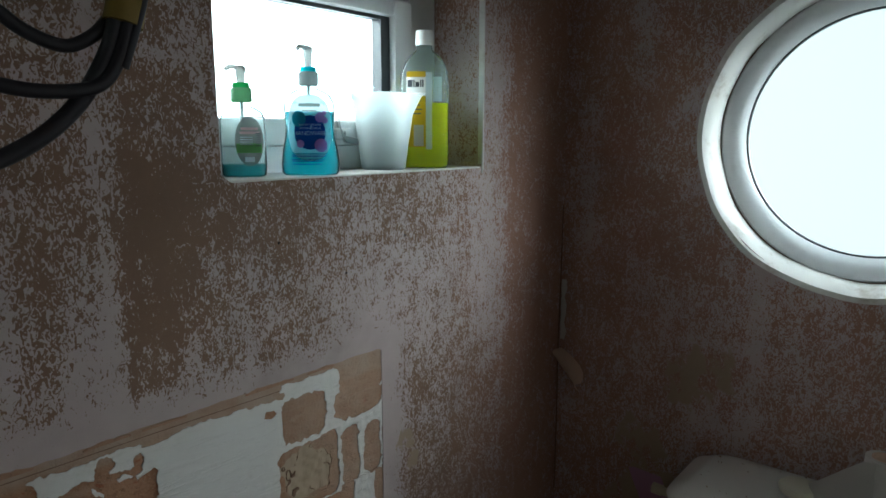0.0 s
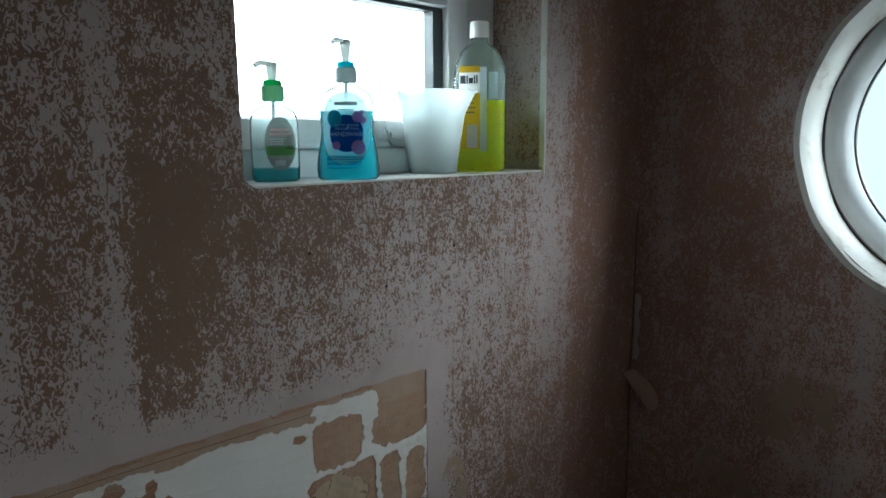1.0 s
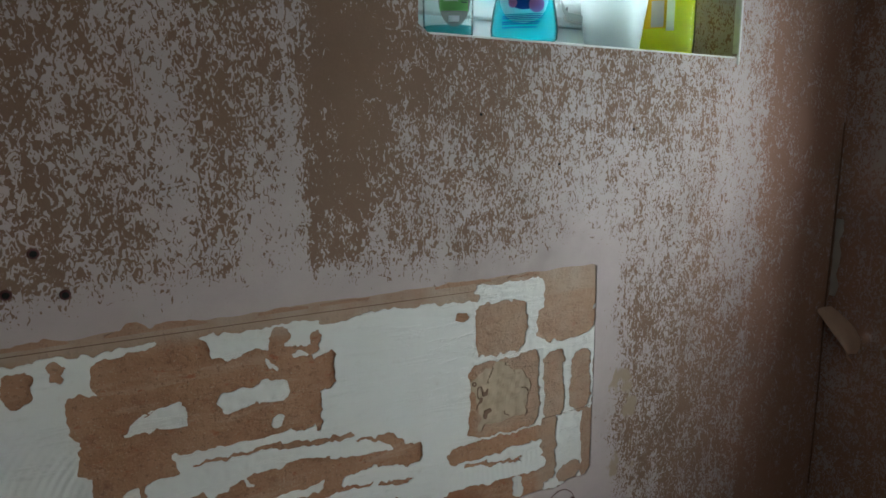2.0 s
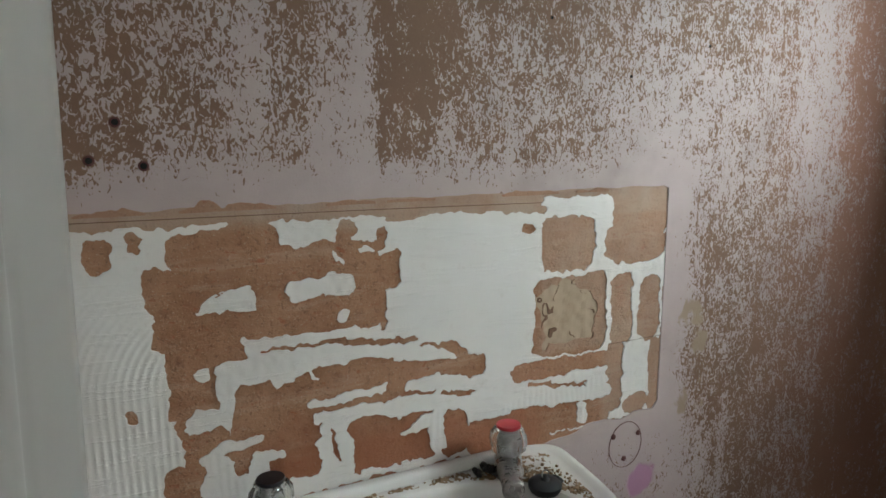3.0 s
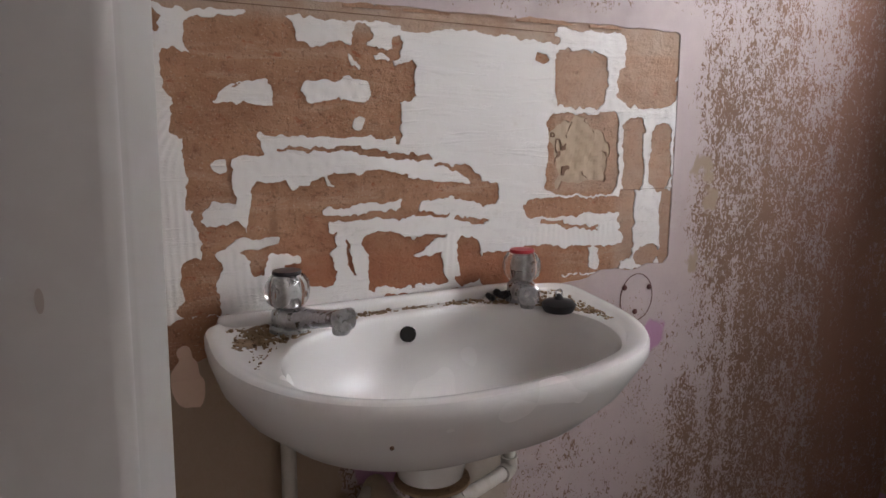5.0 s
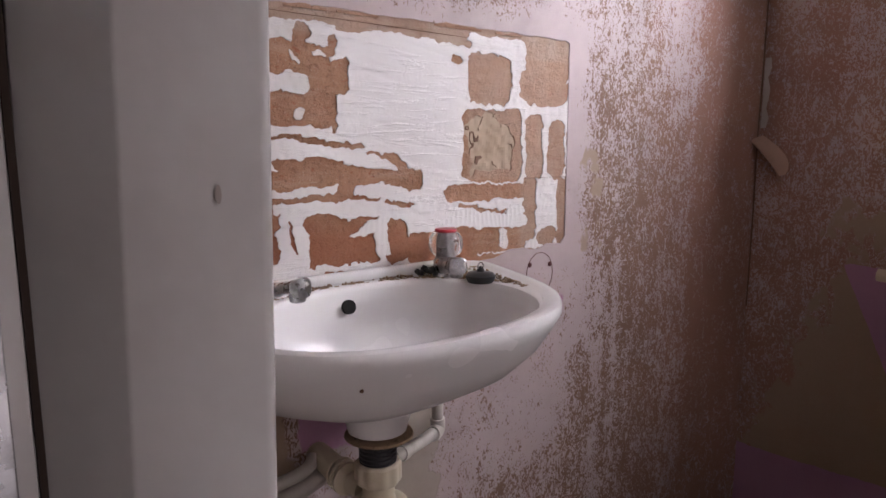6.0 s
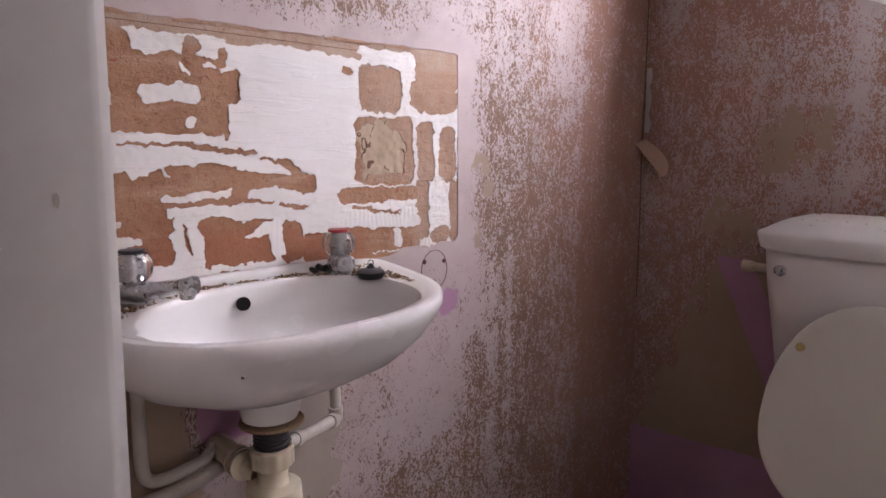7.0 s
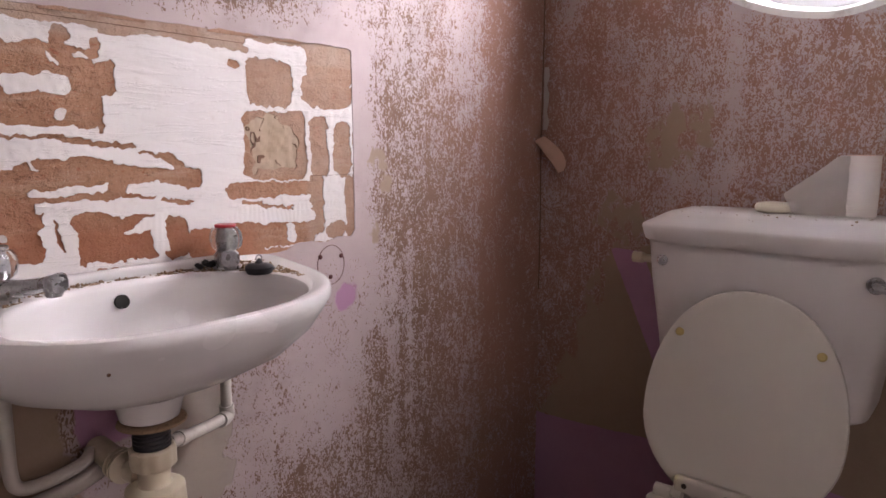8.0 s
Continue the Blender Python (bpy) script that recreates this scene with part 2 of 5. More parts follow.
LABEL_BLUE = soft_plastic("label_blue", (0.025, 0.085, 0.33), 0.08, 0.55, 0.3)
LABEL_TEAL = soft_plastic("label_teal", (0.05, 0.33, 0.44), 0.10, 0.5, 0.3)
LABEL_PINK = soft_plastic("label_pink", (0.72, 0.30, 0.62), 0.08, 0.4, 0.3)
PRINT_WHITE = soft_plastic("print_white", (0.95, 0.96, 0.96), 0.25, 0.3, 0.3)
LABEL_PALE = soft_plastic("label_pale", (0.66, 0.75, 0.80), 0.10, 0.55, 0.3)
LABEL_WHITE = Mat("label_white", (0.86, 0.86, 0.84), 0.5).m
LABEL_GREY = soft_plastic("label_grey", (0.17, 0.18, 0.175), 0.10, 0.55, 0.3)
LABEL_DARK = Mat("label_dark", (0.03, 0.035, 0.05), 0.5).m
LABEL_GREEN = soft_plastic("label_green", (0.16, 0.42, 0.14), 0.05, 0.6, 0.3)
COLLAR = soft_plastic("grey_collar", (0.34, 0.37, 0.37), 0.22, 0.6, 0.25)
GREEN_COLLAR = soft_plastic("green_grey_collar", (0.22, 0.40, 0.26), 0.22, 0.6, 0.25)
LABEL_ROSE = Mat("label_rose", (0.60, 0.36, 0.38), 0.5).m
LABEL_YELLOW = soft_plastic("label_yellow", (0.72, 0.47, 0.03), 0.10, 0.55, 0.3)

# ---- mesh helpers ----


def finish(bm, name, material, smooth=True):
    bmesh.ops.recalc_face_normals(bm, faces=bm.faces)
    mesh = bpy.data.meshes.new(name)
    bm.to_mesh(mesh)
    bm.free()
    mesh.materials.append(material)
    if smooth:
        mesh.shade_smooth()
        mesh.set_sharp_from_angle(angle=radians(38))
    return mesh


def thing(name, label, category, group="", kind="", at=(0, 0, 0)):
    ob = new(name)
    ob.location = at
    ob.empty_display_size = 0.05
    return tagged(ob, label, category, group, kind)


def part(name, bm, material, parent=None, label="", smooth=True):
    """Links a bmesh as one mesh object under a thing or a part; the bmesh is in world metres."""
    ob = new(name, finish(bm, name, material, smooth))
    if parent is not None:
        ob.parent = parent
        if parent.parent is None:
            ob.matrix_parent_inverse = Matrix.Translation(-parent.location)
    return tagged(ob, label)


def box(x0, x1, y0, y1, z0, z1, bevel=0.0, segments=2, bm=None):
    b = bm or bmesh.new()
    r = bmesh.ops.create_cube(b, size=1.0, matrix=Matrix.Translation(((x0 + x1) / 2, (y0 + y1) / 2, (z0 + z1) / 2)) @ Matrix.Diagonal((abs(x1 - x0), abs(y1 - y0), abs(z1 - z0), 1)))
    if bevel:
        edges = list({e for v in r["verts"] for e in v.link_edges})
        bmesh.ops.bevel(b, geom=edges, offset=bevel, segments=segments, affect="EDGES", profile=0.5)
    return b


def loft(rings, closed_ends=True, bm=None):
    """Skins a list of rings (each a list of points of the same number)."""
    b = bm or bmesh.new()
    rows = [[b.verts.new(p) for p in ring] for ring in rings]
    n = len(rows[0])
    for lo, hi in zip(rows, rows[1:]):
        for i in range(n):
            b.faces.new((lo[i], lo[(i + 1) % n], hi[(i + 1) % n], hi[i]))
    if closed_ends:
        b.faces.new(rows[0][::-1])
        b.faces.new(rows[-1])
    return b


def lathe(profile, centre=(0, 0, 0), n=32, squash=1.0, turn=0.0, closed_ends=True, bm=None):
    """Turns a profile of (radius, height) about the upright axis; squash flattens it in y, turn swings it."""
    c, s = math.cos(radians(turn)), math.sin(radians(turn))
    rings = []
    for r, z in profile:
        ring = []
        for i in range(n):
            a = 2 * math.pi * i / n
            x, y = r * math.cos(a), r * math.sin(a) * squash
            ring.append((centre[0] + x * c - y * s, centre[1] + x * s + y * c, centre[2] + z))
        rings.append(ring)
    return loft(rings, closed_ends, bm)


def superring(cx, cy, cz, a, b, n, power=2.0, turn=0.0):
    c, s = math.cos(radians(turn)), math.sin(radians(turn))
    out = []
    for i in range(n):
        t = 2 * math.pi * i / n
        ct, st = math.cos(t), math.sin(t)
        x = a * math.copysign(abs(ct) ** (2 / power), ct)
        y = b * math.copysign(abs(st) ** (2 / power), st)
        out.append((cx + x * c - y * s, cy + x * s + y * c, cz))
    return out


def tube(points, radius, n=12, bm=None, smooth_steps=6):
    """A round tube along a smooth curve through the points."""
    pts = [Vector(p) for p in points]
    path = []
    for i in range(len(pts) - 1):
        p0, p1, p2, p3 = pts[max(i - 1, 0)], pts[i], pts[i + 1], pts[min(i + 2, len(pts) - 1)]
        for k in range(smooth_steps):
            t = k / smooth_steps
            path.append(0.5 * ((2 * p1) + (p2 - p0) * t + (2 * p0 - 5 * p1 + 4 * p2 - p3) * t * t + (3 * p1 - p0 - 3 * p2 + p3) * t ** 3))
    path.append(pts[-1])
    rings, side = [], None
    for i, p in enumerate(path):
        d = (path[min(i + 1, len(path) - 1)] - path[max(i - 1, 0)]).normalized()
        if side is None:
            side = d.orthogonal().normalized()
        side = (side - d * side.dot(d)).normalized()
        up = d.cross(side)
        rings.append([p + radius * (math.cos(2 * math.pi * k / n) * side + math.sin(2 * math.pi * k / n) * up) for k in range(n)])
    return loft(rings, True, bm)


@functools.lru_cache(maxsize=None)
def ridge(seed, size=64):
    return np.random.RandomState(seed).rand(size, size)


def grain(u, v, cell, seed):
    """Smooth value noise in -1..1 at the given cell size in metres."""
    g = ridge(seed)
    x, y = np.asarray(u) / cell, np.asarray(v) / cell
    i, j = np.floor(x).astype(int), np.floor(y).astype(int)
    fx, fy = x - i, y - j
    fx, fy = fx * fx * (3 - 2 * fx), fy * fy * (3 - 2 * fy)
    i0, i1, j0, j1 = i % 64, (i + 1) % 64, j % 64, (j + 1) % 64
    return 2 * ((g[i0, j0] * (1 - fx) + g[i1, j0] * fx) * (1 - fy) + (g[i0, j1] * (1 - fx) + g[i1, j1] * fx) * fy) - 1


def rounded(u, v, u0, u1, v0, v1, r):
    """Signed distance to a rounded rectangle, negative inside."""
    r = min(r, abs(u1 - u0) / 2, abs(v1 - v0) / 2)
    qx = np.abs(u - (u0 + u1) / 2) - (abs(u1 - u0) / 2 - r)
    qy = np.abs(v - (v0 + v1) / 2) - (abs(v1 - v0) / 2 - r)
    return np.hypot(np.maximum(qx, 0), np.maximum(qy, 0)) + np.minimum(np.maximum(qx, qy), 0) - r


def soft(d, width):
    """1 inside, 0 outside, over the given width."""
    return np.clip(0.5 - d / width, 0, 1)


def clipped(us, vs, f):
    """The part of a grid where f > 0, cut along its outline: points (u, v) and faces."""
    val = f(*np.meshgrid(us, vs, indexing="ij"))
    val = np.where(np.abs(val) < 1e-7, 1e-7, val)
    keys, pts, faces = {}, [], []

    def corner(i, j):
        k = (i, j)
        if k not in keys:
            keys[k] = len(pts)
            pts.append((us[i], vs[j]))
        return keys[k]

    def cut(a, b):
        k = (a, b) if a < b else (b, a)
        if k not in keys:
            p, q = k
            t = val[p] / (val[p] - val[q])
            keys[k] = len(pts)
            pts.append((us[p[0]] + t * (us[q[0]] - us[p[0]]), vs[p[1]] + t * (vs[q[1]] - vs[p[1]])))
        return keys[k]

    inside = val > 0
    for i in range(len(us) - 1):
        for j in range(len(vs) - 1):
            cell = ((i, j), (i + 1, j), (i + 1, j + 1), (i, j + 1))
            ins = [inside[c] for c in cell]
            if not any(ins):
                continue
            if all(ins):
                faces.append([corner(*c) for c in cell])
                continue
            poly = []
            for k in range(4):
                a, b = cell[k], cell[(k + 1) % 4]
                if inside[a]:
                    poly.append(corner(*a))
                if inside[a] != inside[b]:
                    poly.append(cut(a, b))
            if len(poly) > 2:
                faces.append(poly)
    return np.array(pts), faces


def sheet_mesh(name, pts, faces, place, thick, material, masks=None):
    """A sheet from clipped(), laid out by place(u, v, depth), with edges of the given thickness and a back."""
    n = len(pts)
    front = [place(u, v, 0.0) for u, v in pts]
    back = [place(u, v, thick) for u, v in pts]
    count = {}
    for f in faces:
        for a, b in zip(f, f[1:] + f[:1]):
            count[(a, b)] = 1
    rim = [(a, b) for a, b in count if (b, a) not in count]
    all_faces = [list(f) for f in faces] + [[b, a, a + n, b + n] for a, b in rim] + [[i + n for i in reversed(f)] for f in faces]
    mesh = bpy.data.meshes.new(name)
    mesh.from_pydata(front + back, [], all_faces)
    for key, fn in (masks or {}).items():
        values = np.asarray(fn(pts[:, 0], pts[:, 1]), dtype=np.float32)
        mesh.attributes.new(key, "FLOAT", "POINT").data.foreach_set("value", np.concatenate([values, values]))
    mesh.materials.append(material)
    mesh.update()
    return mesh

# ---- the basin wall ----


def grid_line(a, b, step, keep=()):
    """Even steps from a to b that also meet the given values."""
    line = list(np.arange(a, b, step)) + [b]
    for k in keep:
        line = [v for v in line if abs(v - k) > step * 0.4] + [k]
    return np.array(sorted(line))


PATCH = (0.04, 0.822, 0.70, 1.140)      # the stripped splashback: x0, x1, z0, z1


def patch_edge(x, z):
    """Outline of the splashback area, negative inside; the foot slopes down to the corner by the basin."""
    w = 0.0022 * grain(x, z, 0.012, 5)
    d = rounded(x, z, PATCH[0] - 0.3, PATCH[1], PATCH[2] - 0.2, PATCH[3] + 0.004, 0.002)
    foot = np.where(x < 0.16, 0.752, 0.790 + 0.012 * np.clip((x - 0.62) / 0.1, 0, 1))
    return np.maximum(d, foot + 0.008 * grain(x, z, 0.03, 6) - z) + w * (z > 1.1)


def wall_shape(x, z):
    hole = rounded(x, z, WIN[0], WIN[1], WIN[2], WIN[3], 0.001)
    return np.minimum(hole, patch_edge(x, z))


def bare_basin_wall(x, z):
    """How far the paper is stripped: about 0.5 is half and half."""
    b = 0.522 + 0.0 * x
    b = b + 0.10 * soft(rounded(x, z, 0.386, 0.487, 1.25, 1.60, 0.02), 0.025)     # bare strip by the window
    b = b + 0.07 * soft(rounded(x, z, 0.385, 0.66, 1.34, 1.47, 0.03), 0.06)
    b = b + 0.06 * soft(rounded(x, z, 0.06, 0.13, 1.17, 1.27, 0.02), 0.04)
    b = b - 0.15 * soft(rounded(x, z, 0.354, 0.3675, 1.15, 1.80, 0.002), 0.006)   # white seam with a clean edge
    b = b - 0.13 * soft(np.maximum(rounded(x, z, 0.295, 0.43, 1.13, 1.30, 0.03), 8 * (x - 0.3675)), 0.07)
    b = b + 0.07 * soft(rounded(x, z, 0.369, 0.440, 1.19, 1.42, 0.004), 0.012)
    b = b - 0.12 * soft(rounded(x + 0.10 * (z - 1.36), z, 0.212, 0.246, 1.20, 1.56, 0.015), 0.035)    # pale slanting streak
    b = b - 0.30 * soft(rounded(x, z, -0.2, 0.86, 0.78, 1.172, 0.02), 0.055)     # clean band round the splashback
    b = b - 0.09 * soft(rounded(x, z, 0.70, 0.86, 1.12, 1.25, 0.05), 0.09)
    b = b - 0.07 * soft(rounded(x, z, 0.88, 1.14, 1.10, 1.32, 0.05), 0.12)
    b = b - 0.035 * soft(rounded(x, z, 0.60, 1.12, 1.24, 1.46, 0.05), 0.10)
    b = b + 0.035 * soft(rounded(x, z, 0.94, 1.20, 0.0, 1.05, 0.05), 0.14)
    b = b - 0.10 * soft(rounded(x, z, 1.10, 1.20, 1.02, 1.75, 0.03), 0.05)       # white edge before the corner
    b = b + 0.085 * soft(rounded(x, z, 1.205, 1.46, 0.0, 2.3, 0.01), 0.03)
    b = b - 0.16 * soft(rounded(x, z, 0.64, 0.90, 0.42, 0.80, 0.05), 0.08)
    b = b - 0.14 * soft(rounded(x, z, 0.30, 0.62, 0.30, 0.60, 0.05), 0.08)
    b = b + 0.14 * soft(rounded(x, z, 0.835, 0.900, 0.40, 0.60, 0.025), 0.05)
    b = b - 0.06 * soft(rounded(x, z, 0.905, 0.935, 0.20, 0.75, 0.02), 0.03)
    b = b - 0.12 * soft(rounded(x, z, 0.96, 0.975, 0.30, 0.80, 0.005), 0.015)
    return b


# Redder plaster towards the corner; its paler colour also stands in for light there.
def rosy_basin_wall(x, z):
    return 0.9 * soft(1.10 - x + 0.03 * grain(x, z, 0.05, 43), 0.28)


def cream_basin_wall(x, z):
    d = rounded(x, z, 0.435, 0.540, 0.405, 0.665, 0.03)
    return 0.5 + np.clip(-d / 0.09, -0.5, 0.45)


def purple_basin_wall(x, z):
    d = np.minimum(rounded(x, z, 0.775, 0.825, 0.672, 0.716, 0.02), rounded(x, z, 0.312, 0.415, 0.556, 0.70, 0.01))
    return 0.5 + np.clip(-d / 0.09, -0.5, 0.45)


def olive_basin_wall(x, z):
    band = 0.5 + np.clip(-rounded(x, z, 0.868, 0.912, 0.79, 0.96, 0.02) / 0.09, -0.5, 0.0)
    return np.maximum(band, 0.5 + np.clip(-rounded(x, z, 0.02, 0.305, 0.40, 0.76, 0.03) / 0.09, -0.5, 0.45))


basin_wall_pts, basin_wall_faces = clipped(
    grid_line(-1.0, WX, 0.012, (WIN[0], WIN[1])), grid_line(0.0, CEIL, 0.012, (WIN[2], WIN[3])), wall_shape)


def on_basin_wall(u, v, depth):
    return (u, WY + depth + 0.0003 * math.sin(9 * u + 4 * v) * (depth == 0), v)


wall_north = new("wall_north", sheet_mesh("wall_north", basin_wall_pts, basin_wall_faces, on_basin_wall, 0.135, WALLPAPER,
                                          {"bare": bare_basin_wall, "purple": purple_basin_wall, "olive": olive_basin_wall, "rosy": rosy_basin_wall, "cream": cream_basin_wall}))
tagged(wall_north, "brown plaster wall with pinkish stripped wallpaper shreds", "wall", kind="structure")

# ---- stripped splashback: brown plaster with daubs of white adhesive ----
FIELD = {}
CELL = 0.0017
gx, gz = np.arange(0.012, 0.8222, CELL), np.arange(0.750, 1.1422, CELL)
GX, GZ = np.meshgrid(gx, gz, indexing="ij")
wx = GX + 0.0034 * grain(GX, GZ, 0.019, 11) + 0.0026 * grain(GX, GZ, 0.0075, 12) + 0.0014 * grain(GX, GZ, 0.0034, 15)
wz = GZ + 0.0034 * grain(GX, GZ, 0.019, 13) + 0.0026 * grain(GX, GZ, 0.0075, 14) + 0.0014 * grain(GX, GZ, 0.0034, 16)
FIELD["white"] = -rounded(wx, wz, 0.0, 0.822, 0.802, 1.128, 0.001)


def scrape(x0, x1, z0, z1, r):
    FIELD["white"] = np.minimum(FIELD["white"], rounded(wx, wz, x0, x1, z0, z1, r))


def daub(x0, x1, z0, z1, r):
    FIELD["white"] = np.maximum(FIELD["white"], -rounded(wx, wz, x0, x1, z0, z1, r))


def stroke(kind, *stops):
    """A tapering trowel stroke through (x, z, half width)."""
    d = 9.0 + 0 * wx
    for (x0, z0, r0), (x1, z1, r1) in zip(stops, stops[1:]):
        ax, az = x1 - x0, z1 - z0
        t = np.clip(((wx - x0) * ax + (wz - z0) * az) / (ax * ax + az * az), 0, 1)
        d = np.minimum(d, np.hypot(wx - x0 - t * ax, wz - z0 - t * az) - (r0 + (r1 - r0) * t))
    FIELD["white"] = np.minimum(FIELD["white"], d) if kind == "scrape" else np.maximum(FIELD["white"], -d)


scrape(0.143, 0.265, 1.075, 1.125, 0.023)
scrape(0.121, 0.146, 1.036, 1.086, 0.014)
scrape(0.135, 0.403, 1.039, 1.082, 0.008)
scrape(0.127, 0.379, 0.995, 1.046, 0.006)
scrape(0.264, 0.377, 1.067, 1.103, 0.007)
scrape(0.321, 0.351, 1.093, 1.122, 0.015)
scrape(0.371, 0.383, 1.087, 1.110, 0.004)
scrape(0.127, 0.143, 1.002, 1.039, 0.005)
daub(0.266, 0.345, 1.036, 1.059, 0.009)
daub(0.305, 0.325, 1.051, 1.063, 0.008)
stroke("daub", (0.170, 1.033, 0.0030), (0.190, 1.041, 0.0085), (0.205, 1.045, 0.0120), (0.220, 1.043, 0.0130), (0.226, 1.034, 0.0060))
daub(0.324, 0.338, 1.006, 1.019, 0.004)
scrape(0.137, 0.220, 0.972, 1.001, 0.007)
scrape(0.139, 0.186, 0.921, 0.977, 0.006)
daub(0.167, 0.182, 0.958, 0.973, 0.006)
scrape(0.145, 0.189, 0.899, 0.922, 0.005)
daub(0.156, 0.201, 0.903, 0.923, 0.006)
scrape(0.202, 0.452, 0.900, 0.947, 0.010)
scrape(0.298, 0.390, 0.944, 0.955, 0.006)
scrape(0.436, 0.518, 0.908, 0.937, 0.010)
daub(0.288, 0.300, 0.940, 0.952, 0.003)
daub(0.243, 0.272, 0.940, 0.960, 0.005)
scrape(0.194, 0.300, 0.856, 0.911, 0.008)
scrape(0.152, 0.193, 0.874, 0.903, 0.006)
scrape(0.236, 0.302, 0.823, 0.884, 0.009)
daub(0.217, 0.255, 0.852, 0.864, 0.004)
scrape(0.129, 0.168, 0.803, 0.867, 0.008)
daub(0.167, 0.222, 0.805, 0.860, 0.009)
scrape(0.198, 0.217, 0.844, 0.867, 0.005)
scrape(0.331, 0.389, 0.812, 0.883, 0.012)
scrape(0.374, 0.448, 0.811, 0.876, 0.009)
scrape(0.457, 0.494, 0.807, 0.870, 0.010)
scrape(0.494, 0.629, 0.801, 0.849, 0.013)
scrape(0.573, 0.728, 0.804, 0.845, 0.012)
daub(0.668, 0.686, 0.810, 0.840, 0.007)
scrape(0.557, 0.726, 0.888, 0.912, 0.012)
scrape(0.604, 0.692, 1.035, 1.108, 0.010)
daub(0.604, 0.720, 1.109, 1.136, 0.009)
scrape(0.723, 0.824, 1.078, 1.150, 0.010)
scrape(0.709, 0.821, 1.036, 1.092, 0.024)
scrape(0.594, 0.716, 0.915, 1.028, 0.017)
scrape(0.724, 0.763, 0.920, 1.023, 0.013)
scrape(0.774, 0.818, 0.916, 1.017, 0.019)
scrape(0.719, 0.750, 0.817, 0.922, 0.006)
scrape(0.753, 0.801, 0.805, 0.836, 0.022)
scrape(0.801, 0.823, 0.804, 0.918, 0.003)
scrape(0.570, 0.596, 1.090, 1.103, 0.007)
scrape(0.093, 0.105, 0.921, 0.940, 0.005)
scrape(0.040, 0.602, 1.1245, 1.166, 0.001)
scrape(0.602, 0.720, 1.1365, 1.166, 0.001)
stroke("scrape", (0.385, 1.1205, 0.0045), (0.430, 1.1235, 0.0035), (0.490, 1.1255, 0.0035), (0.540, 1.1235, 0.0040), (0.606, 1.1180, 0.0050))
scrape(0.072, 0.096, 1.085, 1.118, 0.006)
scrape(0.113, 0.123, 1.098, 1.127, 0.004)
scrape(0.376, 0.3835, 0.99, 1.04, 0.002)
stroke("scrape", (0.239, 0.985, 0.0020), (0.306, 0.981, 0.0030), (0.376, 0.976, 0.0040), (0.421, 0.968, 0.0030))
stroke("scrape", (0.428, 0.963, 0.0030), (0.468, 0.955, 0.0060), (0.488, 0.940, 0.0080), (0.514, 0.916, 0.0060))
stroke("daub", (0.218, 0.998, 0.0040), (0.280, 0.994, 0.0040), (0.376, 0.986, 0.0050))
stroke("daub", (0.195, 0.968, 0.0060), (0.279, 0.971, 0.0060), (0.376, 0.961, 0.0070), (0.388, 0.957, 0.0040))
stroke("daub", (0.398, 0.955, 0.0090), (0.436, 0.951, 0.0100), (0.464, 0.945, 0.0050))
stroke("scrape", (0.298, 0.949, 0.0060), (0.376, 0.945, 0.0060), (0.484, 0.926, 0.0070), (0.511, 0.911, 0.0050))
stroke("daub", (0.291, 0.912, 0.0040), (0.332, 0.913, 0.0070), (0.378, 0.914, 0.0040))
stroke("scrape", (0.290, 0.902, 0.0030), (0.332, 0.903, 0.0040), (0.378, 0.902, 0.0040))
stroke("daub", (0.299, 0.891, 0.0060), (0.339, 0.891, 0.0050), (0.379, 0.893, 0.0050))
stroke("daub", (0.409, 0.912, 0.0060), (0.452, 0.910, 0.0080), (0.503, 0.902, 0.0060))
stroke("daub", (0.391, 0.885, 0.0050), (0.452, 0.885, 0.0100), (0.536, 0.871, 0.0130), (0.628, 0.858, 0.0120), (0.720, 0.848, 0.0100))
stroke("scrape", (0.456, 0.896, 0.0030), (0.485, 0.893, 0.0030), (0.506, 0.892, 0.0030))
stroke("scrape", (0.585, 0.883, 0.0020), (0.627, 0.876, 0.0050), (0.686, 0.866, 0.0030))
stroke("daub", (0.629, 0.882, 0.0050), (0.676, 0.875, 0.0060), (0.717, 0.868, 0.0060))
stroke("scrape", (0.310, 0.876, 0.0020), (0.315, 0.848, 0.0040), (0.317, 0.837, 0.0020))
stroke("daub", (0.303, 0.880, 0.0060), (0.297, 0.854, 0.0040), (0.305, 0.818, 0.0070))
stroke("daub", (0.321, 0.879, 0.0080), (0.327, 0.847, 0.0090), (0.330, 0.818, 0.0100))
stroke("daub", (0.401, 0.853, 0.0030), (0.428, 0.862, 0.0080), (0.446, 0.866, 0.0080), (0.448, 0.821, 0.0070))
stroke("daub", (0.318, 1.086, 0.0016), (0.331, 1.073, 0.0022))
stroke("daub", (0.457, 0.835, 0.0020), (0.459, 0.822, 0.0040))
stroke("daub", (0.163, 0.870, 0.0030), (0.193, 0.880, 0.0070), (0.227, 0.883, 0.0050))
stroke("daub", (0.197, 0.954, 0.0080), (0.192, 0.910, 0.0090))
stroke("scrape", (0.191, 1.046, 0.0010), (0.202, 1.055, 0.0010))
stroke("daub", (0.271, 1.107, 0.0060), (0.284, 1.102, 0.0060), (0.316, 1.105, 0.0050))
stroke("scrape", (0.127, 0.810, 0.0080), (0.142, 0.827, 0.0080), (0.157, 0.850, 0.0090), (0.155, 0.895, 0.0060))
daub(0.100, 0.208, 1.1205, 1.1262, 0.002)
daub(0.345, 0.372, 1.096, 1.104, 0.003)
